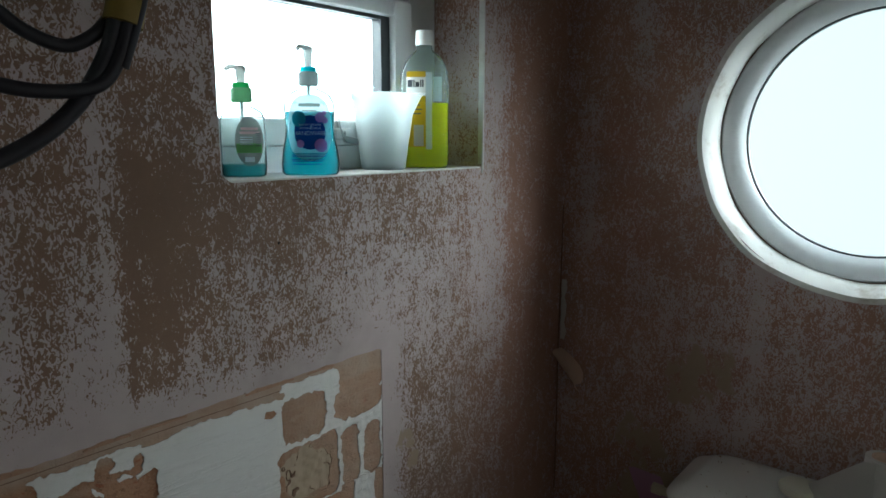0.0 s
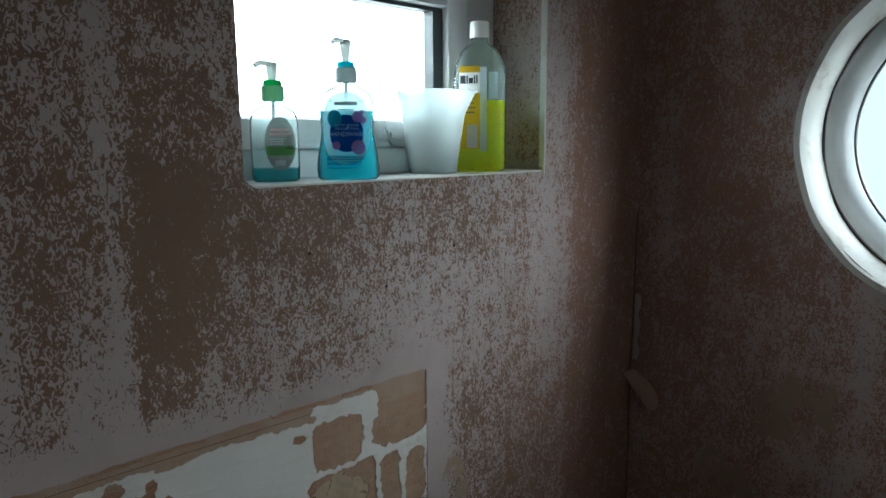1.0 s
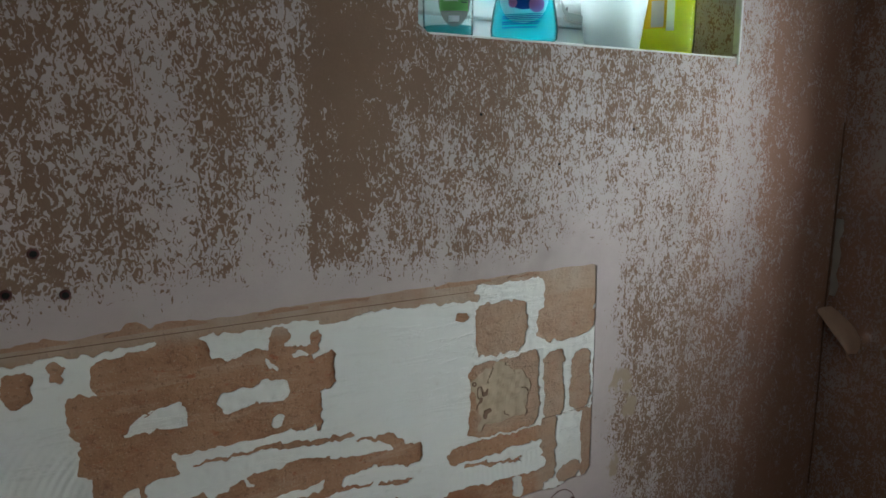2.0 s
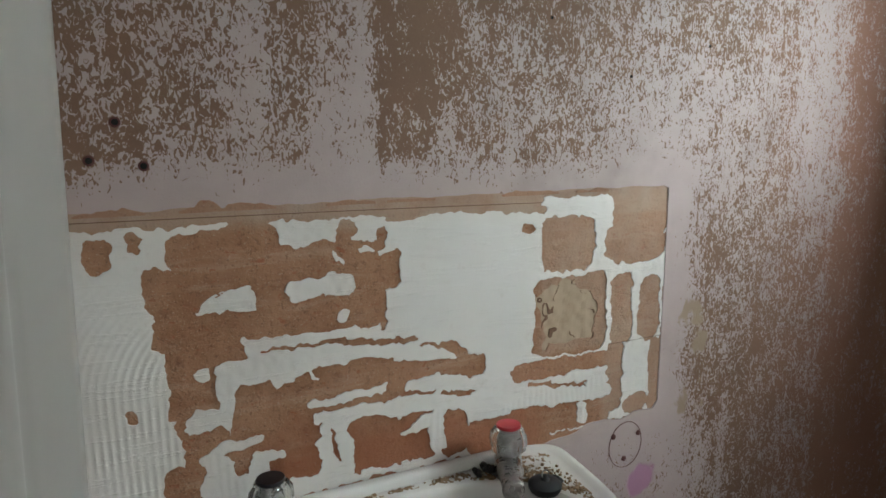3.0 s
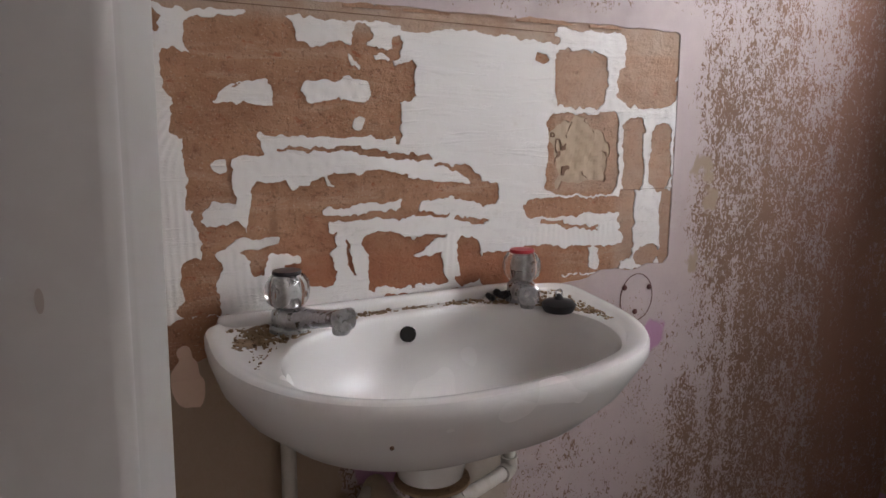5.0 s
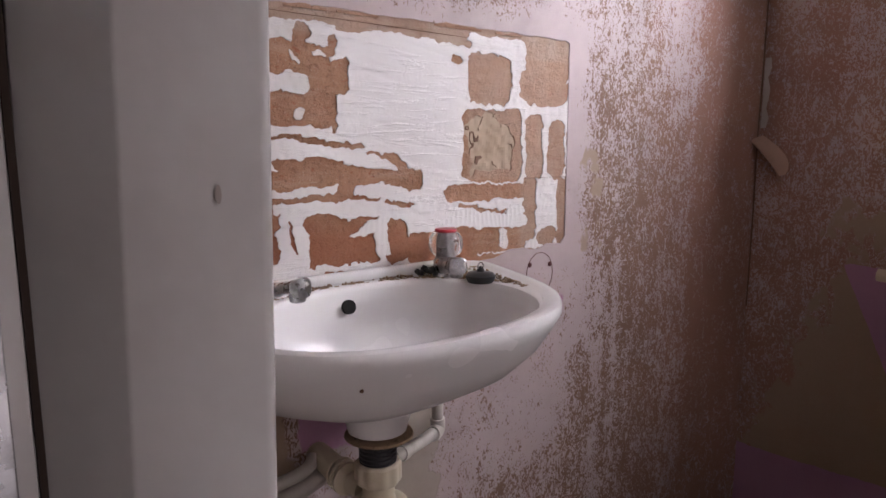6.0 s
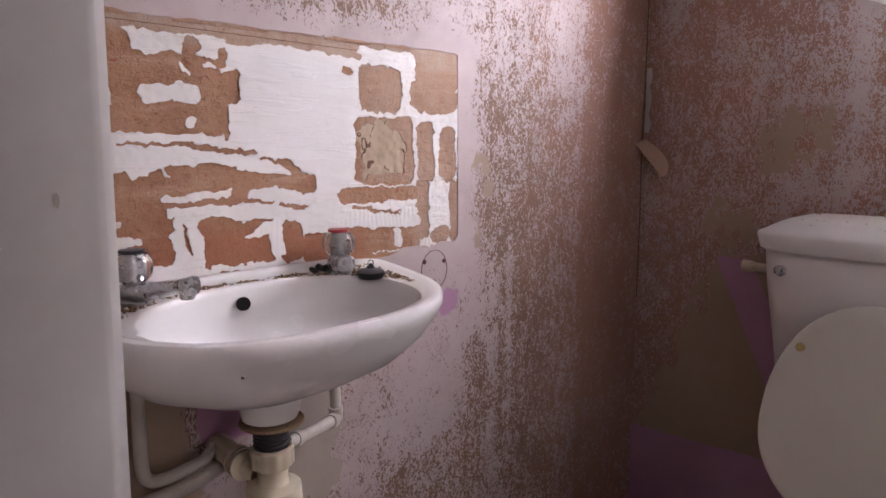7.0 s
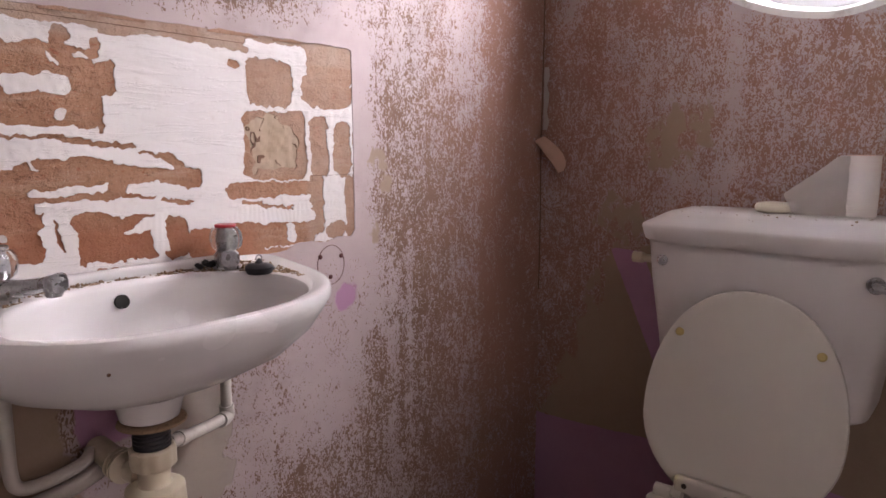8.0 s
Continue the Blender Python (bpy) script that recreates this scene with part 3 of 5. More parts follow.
daub(0.352, 0.372, 1.083, 1.090, 0.003)


def field_at(u, v):
    """White field between its grid points."""
    i = np.clip((np.asarray(u) - gx[0]) / CELL, 0, len(gx) - 1.001)
    j = np.clip((np.asarray(v) - gz[0]) / CELL, 0, len(gz) - 1.001)
    a, b = i.astype(int), j.astype(int)
    fa, fb = i - a, j - b
    w = FIELD["white"]
    return (w[a, b] * (1 - fa) + w[a + 1, b] * fa) * (1 - fb) + (w[a, b + 1] * (1 - fa) + w[a + 1, b + 1] * fa) * fb


def chip_hole(x, z):
    wob = 0.010 * grain(x, z, 0.028, 31) + 0.005 * grain(x, z, 0.009, 32)
    return rounded(x, z, 0.603, 0.697, 0.928, 1.016, 0.02) + wob


brown_pts, brown_faces = clipped(grid_line(0.0, 0.826, 0.005), grid_line(0.560, 1.146, 0.005),
                                 lambda x, z: np.minimum(-patch_edge(x, z), chip_hole(x, z)))


def on_brown(u, v, depth):
    rough = 0.0005 * float(grain(u, v, 0.03, 21)) + 0.0003 * float(grain(u, v, 0.009, 22))
    return (u, WY + 0.0014 + rough + depth, v)


def damp_mask(x, z):
    return soft(rounded(x, z, 0.22, 0.60, 0.78, 0.875, 0.03) + 0.02 * grain(x, z, 0.03, 41), 0.05)


def dusty_mask(x, z):
    d = np.minimum(1.111 + 0.0115 * np.clip((0.34 - x) / 0.06, 0, 1) - z, rounded(x, z, 0.604, 0.824, 0.918, 1.145, 0.004) + 0.02 * (z < 1.09) * (x < 0.0))
    d = np.minimum(d, rounded(x, z, 0.715, 0.824, 0.80, 0.93, 0.002))
    return 0.95 * soft(d, 0.012) * (0.75 + 0.25 * grain(x, z, 0.02, 42)) * np.where((x > 0.60) & (z < 1.108), 0.62, 1.0)


splashback = new("splashback", sheet_mesh("splashback", brown_pts, brown_faces, on_brown, 0.02, BROWN,
                                         {"damp": damp_mask, "dusty": dusty_mask}))
tagged(splashback, "rough brown plaster left where tiles were stripped", "wall", kind="structure")

chip_pts, chip_faces = clipped(grid_line(0.585, 0.715, 0.004), grid_line(0.905, 1.035, 0.004), lambda x, z: 0.006 - chip_hole(x, z))
chip_base = new("render_hole", sheet_mesh("render_hole", chip_pts, chip_faces,
                lambda u, v, d: (u, WY + 0.0026 + d + 0.0009 * float(grain(u, v, 0.02, 51)) + 0.0008 * float(grain(u, v, 0.008, 52)), v), 0.004, CHIP))
chip_base.parent = splashback
tagged(chip_base, "beige render showing through the broken plaster")
crack_pts, crack_faces = clipped(np.arange(0.596, 0.706, 0.0012), np.arange(0.918, 1.026, 0.0012), lambda x, z: np.minimum(
    0.050 - np.abs(0.8 * grain(x, z, 0.034, 55) + 0.35 * grain(x, z, 0.009, 56) + 0.1) + 0.05 * grain(x, z, 0.02, 57), np.minimum(12 * (0.004 - chip_hole(x, z)), 12 * (chip_hole(x, z) + 0.017 + 0.010 * grain(x, z, 0.018, 58)))))
crack = new("crack", sheet_mesh("crack", crack_pts, crack_faces, lambda u, v, d: (u, WY + 0.0012 + d, v), 0.003, SCORE))
crack.parent = splashback
tagged(crack, "dark cracks in the broken render")

# trowelled adhesive islands, one object each
daub_pts, daub_faces = clipped(gx, gz, lambda x, z: np.minimum(FIELD["white"], np.minimum(-patch_edge(x, z) - 0.0005, 1.0)))
owner = list(range(len(daub_pts)))


def root(i):
    while owner[i] != i:
        owner[i] = owner[owner[i]]
        i = owner[i]
    return i


for f in daub_faces:
    for b in f[1:]:
        owner[root(b)] = root(f[0])
islands = {}
for f in daub_faces:
    islands.setdefault(root(f[0]), []).append(f)


def daub_height(u, v):
    """Thickness of the adhesive: feathered edge, and comb ridges from a notched trowel in places."""
    edge = float(np.clip(field_at(u, v) / 0.0030, 0, 1))
    comb = 0.0
    if u < 0.150:
        fan = math.hypot(u - 0.185, v - 0.955) if v > 0.955 else 0.185 - u      # swept arcs that run out into uprights
        wave = 0.5 + 0.5 * math.sin(fan * 2 * math.pi / 0.0078 + 0.9 * float(grain(u, v, 0.05, 67)))
        comb = 0.0014 * wave ** 1.7 * (0.60 + 0.5 * float(grain(u, v, 0.028, 68))) * min(1.0, max(0.12, (1.085 - v) / 0.06))
    elif 0.38 < u < 0.60 and v > 0.9:
        comb = 0.0004 * float(grain(u * 0.10, v + 0.16 * u, 0.0050, 61)) ** 3 + 0.0003 * float(grain(u * 0.3, v, 0.012, 64))
    elif v < 0.875:
        comb = 0.0005 * (0.5 + 0.5 * math.sin(u * 2 * math.pi / 0.0088 + 2 * float(grain(u, v, 0.03, 65)))) * float(grain(u, v, 0.04, 66) > -0.1) + 0.0003 * float(grain(u, v, 0.01, 62))
    else:
        comb = 0.0006 * float(grain(u, v, 0.007, 63))
    return (0.0016 + 0.7 * comb * edge)


for faces in sorted(islands.values(), key=len, reverse=True):
    if len(faces) < 10:
        continue
    used = sorted({i for f in faces for i in f})
    index = {i: k for k, i in enumerate(used)}
    mesh = sheet_mesh("adhesive", daub_pts[used], [[index[i] for i in f] for f in faces],
                      lambda u, v, d: (u, WY + (0.0016 - daub_height(u, v) if d == 0 else 0.0040), v), 1.0, ADHESIVE)
    mesh.shade_smooth()
    mesh.set_sharp_from_angle(angle=radians(35))
    ob = new("adhesive", mesh)
    ob.parent = splashback
# ragged torn paper lip along the top of the splashback, and the pencil line in the band
for x0, x1, h in ((0.070, 0.127, 0.006), (0.165, 0.256, 0.009), (0.318, 0.368, 0.006), (0.390, 0.445, 0.003), (0.545, 0.625, 0.004), (0.660, 0.708, 0.006)):
    pts, fcs = clipped(np.arange(x0 - 0.004, x1 + 0.004, 0.0014), np.arange(1.134, 1.162, 0.0008), lambda x, z: np.minimum(
        1.1428 + h * (0.55 + 0.6 * grain(x, 0 * x, 0.017, 71) + 0.25 * grain(x, 0 * x, 0.0055, 72)) * np.clip(np.minimum(x - x0, x1 - x) / 0.014, -1, 1) - z, z - 1.1395))
    ob = new("torn_edge", sheet_mesh("torn_edge", pts, fcs, lambda u, v, d: (u, WY - 0.0005 + d, v), 0.003, BROWN, {"dusty": lambda x, z: 0.25 + 0 * x}))
    ob.parent = splashback
part("score_line", tube([(0.05, WY + 0.0010, 1.1350), (0.35, WY + 0.0010, 1.1325), (0.602, WY + 0.0010, 1.1290)], 0.0005, 6), SCORE, splashback)
part("score_line", tube([(0.722, WY + 0.0002, 0.9195), (0.82, WY + 0.0002, 0.9195)], 0.0005, 6), SCORE, splashback)

# ---- screw holes and the round mark left by an old fitting ----
for x, z in ((0.110, 1.230), (0.085, 1.194), (0.132, 1.188)):
    hole = thing("screw_hole", "dark screw hole in the stripped wall", "hole", "screw holes", at=(x, WY, z))
    ring = lathe([(0.0026, 0), (0.0052, 0.0004), (0.0044, 0.0018), (0.0026, 0.0022)], n=16)
    ring.transform(pose(x, WY, z, 90, 0, 0))
    part("rim", ring, RUST, hole)
    pit = lathe([(0.0032, 0), (0.0032, 0.0016)], n=14)
    pit.transform(pose(x, WY - 0.0016, z, 90, 0, 0))
    part("plug", pit, DARK, hole)
mark = thing("fitting_mark", "round mark of an old wall fitting with rusty screws", "mark", at=(0.762, WY, 0.757))
part("ring", tube([(0.762 + 0.031 * math.cos(a * math.pi / 8), WY - 0.0006, 0.757 + 0.036 * math.sin(a * math.pi / 8)) for a in range(17)], 0.0006, 6), RUST, mark, "brown stained ring")
for x, z in ((0.738, 0.774), (0.786, 0.771), (0.760, 0.735)):
    s = lathe([(0.0042, 0), (0.0042, 0.0016), (0.0024, 0.0032)], n=14)
    s.transform(pose(x, WY, z, 90, 0, 0))
    part("screw", s, RUST, mark, "rusty red screw")
for x, z in ((0.742, 1.293), (0.885, 1.34), (0.61, 1.36)):
    nick = new("nick", finish(lathe([(0.0022, 0), (0.0018, 0.0012)], (0, 0, 0), 8), "nick", DARK))
    nick.matrix_world = pose(x, WY, z, 90, 0, 0)
    tagged(nick, "small dark nick in the plaster", "hole", "nicks")

# ---- the cistern wall with its round hole ----


def far_shape(y, z):
    return np.hypot(y - RW_Y, z - RW_Z) - RW_R - 0.003 * grain(y, z, 0.05, 81)


def bare_far_wall(y, z):
    d = np.hypot(y - RW_Y, z - RW_Z) - RW_R
    b = 0.510 + 0.0 * y
    b = b + 0.07 * soft(np.abs(d - 0.13) - 0.06, 0.08) * (z > 1.2)
    b = b - 0.20 * soft(d - 0.012 - 0.012 * grain(y, z, 0.03, 83), 0.025)
    b = b + 0.05 * soft(rounded(y, z, 0.62, 0.80, 0.3, 1.0, 0.05), 0.15)
    b = b - 0.12 * soft(rounded(y, z, 0.30, 0.33, 0.86, 1.25, 0.01), 0.03)
    b = b - 0.10 * soft(rounded(y, z, 0.32, 0.45, 0.87, 0.92, 0.01), 0.04)
    b = b - 0.13 * soft(rounded(y, z, 0.30, 0.46, 1.055, 1.080, 0.004), 0.012)     # pasted strip above the olive patch
    b = b - 0.10 * soft(rounded(y, z, 0.68, 0.74, 1.25, 1.60, 0.01), 0.03)
    b = b - 0.10 * soft(rounded(y, z, 0.55, 0.62, 1.62, 1.80, 0.01), 0.03)
    b = b + 0.05 * soft(rounded(y, z, 0.60, 0.78, 1.05, 2.3, 0.01), 0.04)
    return b


def olive_far_wall(y, z):
    d = np.minimum(rounded(y, z, 0.36, 0.45, 0.97, 1.05, 0.03), rounded(y, z, 0.43, 0.49, 0.93, 1.03, 0.03))
    d = np.minimum(d, rounded(y, z, 0.50, 0.58, 0.75, 0.84, 0.02))
    d = np.minimum(d, np.maximum(y - (0.76 - 0.413 * (z - 0.27)), np.maximum(z - 0.73, 0.2 - z)))
    return 0.5 + np.clip(-d / 0.24, -0.5, 0.35)


def purple_far_wall(y, z):
    d = z - 0.271 - 0.012 * np.sin(6 * y)
    d = np.minimum(d, np.maximum(np.abs(y - (0.428 + 0.46 * (z - 0.494))) - 0.040, np.abs(z - 0.50) - 0.228))
    return soft(d, 0.02)


far_pts, far_faces = clipped(grid_line(-1.1, WY + 0.135, 0.012), grid_line(0.0, CEIL, 0.012), far_shape)
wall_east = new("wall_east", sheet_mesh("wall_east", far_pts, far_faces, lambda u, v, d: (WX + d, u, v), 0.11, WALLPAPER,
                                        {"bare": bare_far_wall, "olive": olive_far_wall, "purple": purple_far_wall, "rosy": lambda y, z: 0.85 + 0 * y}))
tagged(wall_east, "stripped plaster wall round a circular window", "wall", kind="structure")

# crack down the corner with a curl of torn paper
part("corner_crack", tube([(WX - 0.004, WY - 0.003, 1.35), (WX - 0.006, WY - 0.003, 1.10), (WX - 0.009, WY - 0.003, 0.98), (WX - 0.005, WY - 0.003, 0.80), (WX - 0.006, WY - 0.003, 0.60)], 0.0016, 6), SCORE, wall_east)
bm = bmesh.new()
lip = [bm.verts.new((WX - 0.0040 - 0.002 * (i % 2), WY - 0.006, 1.165 - 0.022 * i)) for i in range(8)]
lip2 = [bm.verts.new((WX - 0.0045, WY - 0.019 - 0.004 * math.sin(2.3 * i), 1.165 - 0.022 * i)) for i in range(8)]
for i in range(7):
    bm.faces.new((lip[i], lip[i + 1], lip2[i + 1], lip2[i]))
bmesh.ops.solidify(bm, geom=bm.faces[:], thickness=0.0015)
part("paper_lip", bm, TISSUE, wall_east, "torn paper lip along the corner")
curl = bmesh.new()
rows = []
for i in range(9):
    t = i / 8
    half = 0.021 * math.sin(math.pi * (0.16 + 0.80 * t)) ** 0.8
    cx, cy, cz = WX - 0.034 + 0.016 * t, WY - 0.008 - 0.055 * math.sin(math.pi * 0.55 * t), 0.985 - 0.085 * t
    rows.append([curl.verts.new((cx + half * s * 0.75, cy - half * s * 0.35 - 0.016 * (s * s - 0.3), cz + 0.010 * s)) for s in (-1, -0.6, -0.2, 0.2, 0.6, 1)])
for a, b in zip(rows, rows[1:]):
    for i in range(5):
        curl.faces.new((a[i], a[i + 1], b[i + 1], b[i]))
bmesh.ops.solidify(curl, geom=curl.faces[:], thickness=0.0012)
flap = new("paper_curl", finish(curl, "paper_curl", TORN))
tagged(flap, "curl of torn tan wallpaper peeling from the corner", "wallpaper")

# ---- rest of the shell ----


def slab(name, label, category, dims, material):
    return tagged(new(name, finish(box(*dims), name, material, False)), label, category, kind="structure")


slab("floor", "worn grey vinyl floor", "floor", (-1.4, WX + 0.11, -1.2, WY + 0.13, -0.1, 0.0), FLOOR)
slab("ceiling", "plain off-white ceiling", "ceiling", (-1.4, WX + 0.11, -1.2, WY + 0.13, CEIL, CEIL + 0.1), CEILING)
# Unseen wall, set near to bounce light; opening added for the fill lamp.
for x0, x1, z0 in ((-1.3, 0.05, 0.0), (0.75, WX - 0.001, 0.0), (0.051, 0.749, 2.06)):
    slab("wall_south", "plain unseen wall round an opening added for the fill lamp", "wall", (x0, x1, -0.62, -0.52, z0, CEIL), HALL)
# The unseen hall walls only close the space behind that opening.
slab("wall_hall", "plain painted hall wall", "wall", (-1.4, WX + 0.11, -1.2, -1.101, 0.0, CEIL), HALL)
slab("wall_west", "plain painted hall wall", "wall", (-1.4, -1.3, -1.1, WY, 0.0, CEIL), HALL)
slab("wall_partition", "painted partition wall beside the doorway", "wall", (-1.3, 0.030, 0.300, WY - 0.002, 0.0, CEIL), HALL)

# pale overcast distance outside both windows
tagged(new("backdrop", finish(box(9.0, 9.1, -12, 10, -6, 7), "backdrop", FAR_HAZE, False)), "pale overcast distance outside the window", "backdrop", kind="structure")
tagged(new("backdrop", finish(box(-8, 11, 9.0, 9.1, -6, 7), "backdrop", HAZE, False)), "pale overcast distance outside the window", "backdrop", kind="structure")

# ---- window over the basin wall ----
X0, X1, Z0, Z1 = WIN
window_1 = thing("window_1", "white plastic casement window with overcast glare outside", "window", kind="structure", at=(0.82, 0.95, Z0))
FY = 0.905
for name, dims in (("frame_stile", (X0 - 0.09, X0 - 0.03, FY, FY + 0.07, Z0, Z1)), ("frame_stile", (X1 - 0.076, X1 + 0.02, FY, FY + 0.07, Z0, Z1)),
                   ("frame_rail", (X0 - 0.03, X1 - 0.076, FY, FY + 0.07, Z1 - 0.035, Z1 + 0.01)), ("frame_rail", (X0 - 0.03, X1 - 0.076, FY, FY + 0.07, Z0 - 0.005, Z0 + 0.0467))):
    part(name, box(*dims, bevel=0.004), UPVC, window_1)
SX0, SX1, SZ0, SZ1 = X0 - 0.028, X1 - 0.081, Z0 + 0.047, Z1 - 0.037
sash = part("sash", box(SX0, SX0 + 0.05, FY - 0.012, FY + 0.045, SZ0, SZ1, 0.006), UPVC, window_1)
part("sash_stile", box(SX1 - 0.050, SX1, FY - 0.012, FY + 0.045, SZ0, SZ1, 0.006), UPVC, sash)
part("sash_rail", box(SX0 + 0.05, SX1 - 0.05, FY - 0.012, FY + 0.045, SZ0, SZ0 + 0.047, 0.006), UPVC, sash)
part("sash_rail", box(SX0 + 0.05, SX1 - 0.05, FY - 0.012, FY + 0.045, SZ1 - 0.032, SZ1, 0.006), UPVC, sash)
part("frame_gap", box(SX1 + 0.0005, SX1 + 0.0045, FY - 0.002, FY + 0.03, SZ0, SZ1), GASKET, window_1, "dark gap beside the sash")
GX0, GX1, GZ0, GZ1 = SX0 + 0.05, SX1 - 0.05, SZ0 + 0.047, SZ1 - 0.032
part("gasket", box(GX1 - 0.024, GX1, FY + 0.004, FY + 0.030, GZ0, GZ1), GASKET, sash, "dark rubber gasket")
part("gasket", box(GX0, GX1 - 0.024, FY + 0.004, FY + 0.030, GZ1 - 0.007, GZ1), GASKET, sash, "dark rubber gasket")
part("gasket", box(GX0, GX1 - 0.024, FY + 0.008, FY + 0.030, GZ0, GZ0 + 0.002), GASKET, sash, "dark rubber gasket")
pane = part("pane", box(GX0 - 0.002, GX1 - 0.002, FY + 0.014, FY + 0.020, GZ0, GZ1 - 0.002), GLASS, sash, "clear pane")
pane.visible_shadow = False
lock = part("window_lock", box(0.822, 0.862, FY - 0.022, FY - 0.011, 1.511, 1.531, 0.005), UPVC, sash, "small white lock")
part("keyhole", box(0.8405, 0.8425, FY - 0.0228, FY - 0.0215, 1.516, 1.526), LABEL_DARK, sash)
part("window_sill", box(X0, X1, WY + 0.001, FY, Z0 - 0.010, Z0 + 0.003, 0.0015), SILL, window_1, "dusty white painted sill")
bead = part("corner_bead", box(X1 - 0.002, X1 + 0.003, WY - 0.003, WY + 0.010, Z0 - 0.01, Z1, 0.002), SILL, window_1, "white painted edge bead")

# ---- round window ----
window_2 = thing("window_2", "round white porthole window in a plastered reveal", "window", kind="structure", at=(WX + 0.1, RW_Y, RW_Z))
AROUND = 96


def hoop(profile, wobble=0.0, seed=0):
    """A ring round the porthole's axis: profile of (radius, depth into the wall)."""
    rings = []
    for i in range(AROUND):
        a = 2 * math.pi * i / AROUND
        w = 1 + wobble * float(grain(math.cos(a) * 0.3 + 1, math.sin(a) * 0.3 + 1, 0.07, seed))
        rings.append([(WX + d, RW_Y + r * w * math.cos(a), RW_Z + r * w * math.sin(a)) for r, d in profile])
    b = bmesh.new()
    rows = [[b.verts.new(p) for p in ring] for ring in rings]
    k = len(profile)
    for i in range(AROUND):
        lo, hi = rows[i], rows[(i + 1) % AROUND]
        for j in range(k):
            b.faces.new((lo[j], lo[(j + 1) % k], hi[(j + 1) % k], hi[j]))
    return b


part("reveal", hoop([(0.304, -0.004), (0.300, -0.006), (0.292, 0.008), (0.286, 0.040), (0.283, 0.092), (0.312, 0.092), (0.312, -0.002)], 0.012, 91), REVEAL, window_2, "flaking white plaster reveal")
porthole = part("window_frame", hoop([(0.2850, 0.071), (0.281, 0.066), (0.274, 0.066), (0.264, 0.069), (0.256, 0.074), (0.250, 0.081), (0.2445, 0.090), (0.241, 0.0985), (0.238, 0.112), (0.285, 0.112)]), UPVC, window_2, "moulded white plastic ring")
part("seam", hoop([(0.2862, 0.0650), (0.2846, 0.0642), (0.2836, 0.0665), (0.2862, 0.070)], 0.004, 93), SCORE, porthole, "dark dirty joint")
part("gasket", hoop([(0.2410, 0.0985), (0.2382, 0.0995), (0.2372, 0.104), (0.2410, 0.106)]), GASKET, porthole, "dark rubber gasket")
disc = lathe([(0.240, 0), (0.240, 0.006)], n=64)
disc.transform(pose(WX + 0.104, RW_Y, RW_Z, 0, 90, 0))
pane = part("pane", disc, GLASS, porthole, "clear round pane")
pane.visible_shadow = False

# ---- doorway jamb beside the camera's way ----


def extrude(outline, z0, z1, bevel=0.0, segments=3):
    b = bmesh.new()
    lo = [b.verts.new((x, y, z0)) for x, y in outline]
    hi = [b.verts.new((x, y, z1)) for x, y in outline]
    n = len(outline)
    b.faces.new(lo[::-1])
    b.faces.new(hi)
    for i in range(n):
        b.faces.new((lo[i], lo[(i + 1) % n], hi[(i + 1) % n], hi[i]))
    if bevel:
        upright = [e for e in b.edges if abs(e.verts[0].co.z - e.verts[1].co.z) > 0.1]
        bmesh.ops.bevel(b, geom=upright, offset=bevel, segments=segments, affect="EDGES", profile=0.5)
    return b


door_1 = thing("door_frame", "white gloss painted door frame with a worn strike plate", "door frame", kind="structure", at=(0.02, 0.23, 0))
jamb = extrude([(-0.014, 0.290), (0.016, 0.2620), (0.0700, 0.2580), (0.0738, 0.2596), (0.0752, 0.2640), (0.0745, 0.2680), (0.0775, 0.2715), (0.0872, 0.2905), (0.0878, 0.304), (0.031, 0.308), (0.031, 0.2995), (-0.014, 0.2995)], 0.0, 2.06, 0.0012, 2)
for v in jamb.verts:
    v.co.x += 0.022 * (v.co.z - 1.0)     # out of plumb
part("jamb", jamb, GLOSS, door_1)
part("head", box(-0.014, 0.112, 0.258, 0.2995, 2.062, 2.13, 0.004), GLOSS, door_1)
part("lining", box(-0.200, -0.0175, 0.286, 0.2995, 0.0, 2.06, 0.002), GLOSS, door_1)
plate = part("strike_plate", box(-0.060, -0.0245, 0.2835, 0.2865, 0.79, 0.925, 0.001), CHROME, door_1, "dull metal strike plate")
part("latch_hole", box(-0.054, -0.034, 0.2828, 0.2840, 0.82, 0.89), DARK, plate)
# Near-black strip gives the shade in the gap between lining and jamb.
part("rebate_shade", box(-0.0172, -0.0143, 0.287, 0.2995, 0.0, 2.06), CRACK, door_1, "dark strip standing for the shade in the rebate gap")
smear = lathe([(0.0016, 0), (0.0018, 0.0003)], n=14)
smear.transform(pose(0.0500, 0.2580, 0.952, 90, 0, 0) @ Matrix.Diagonal((0.7, 2.2, 1, 1)))
part("scuff", smear, SCUFF, door_1, "small brown scuff")

# ---- wash basin ----
BX, BYC = 0.3845, 0.700


def rim_z(y):
    return 0.772 + 0.098 * (y - 0.505)


def basin_outline(k, inset=0.0, n=72):
    """Point k of the outer rim: bowed front, nearly square back against the wall."""
    t = 2 * math.pi * k / n
    ct, st = math.cos(t), math.sin(t)
    if st < 0:
        p = 2.15 + 0.75 * (0.5 + 0.5 * ct)
        b = BYC - 0.511 - inset
    else:
        p, b = 7.0, WY - BYC - 0.001 - inset * 0.3
    a = 0.2425 - inset
    return (BX + a * math.copysign(abs(ct) ** (2 / p), ct), BYC + b * math.copysign(abs(st) ** (2 / p), st))


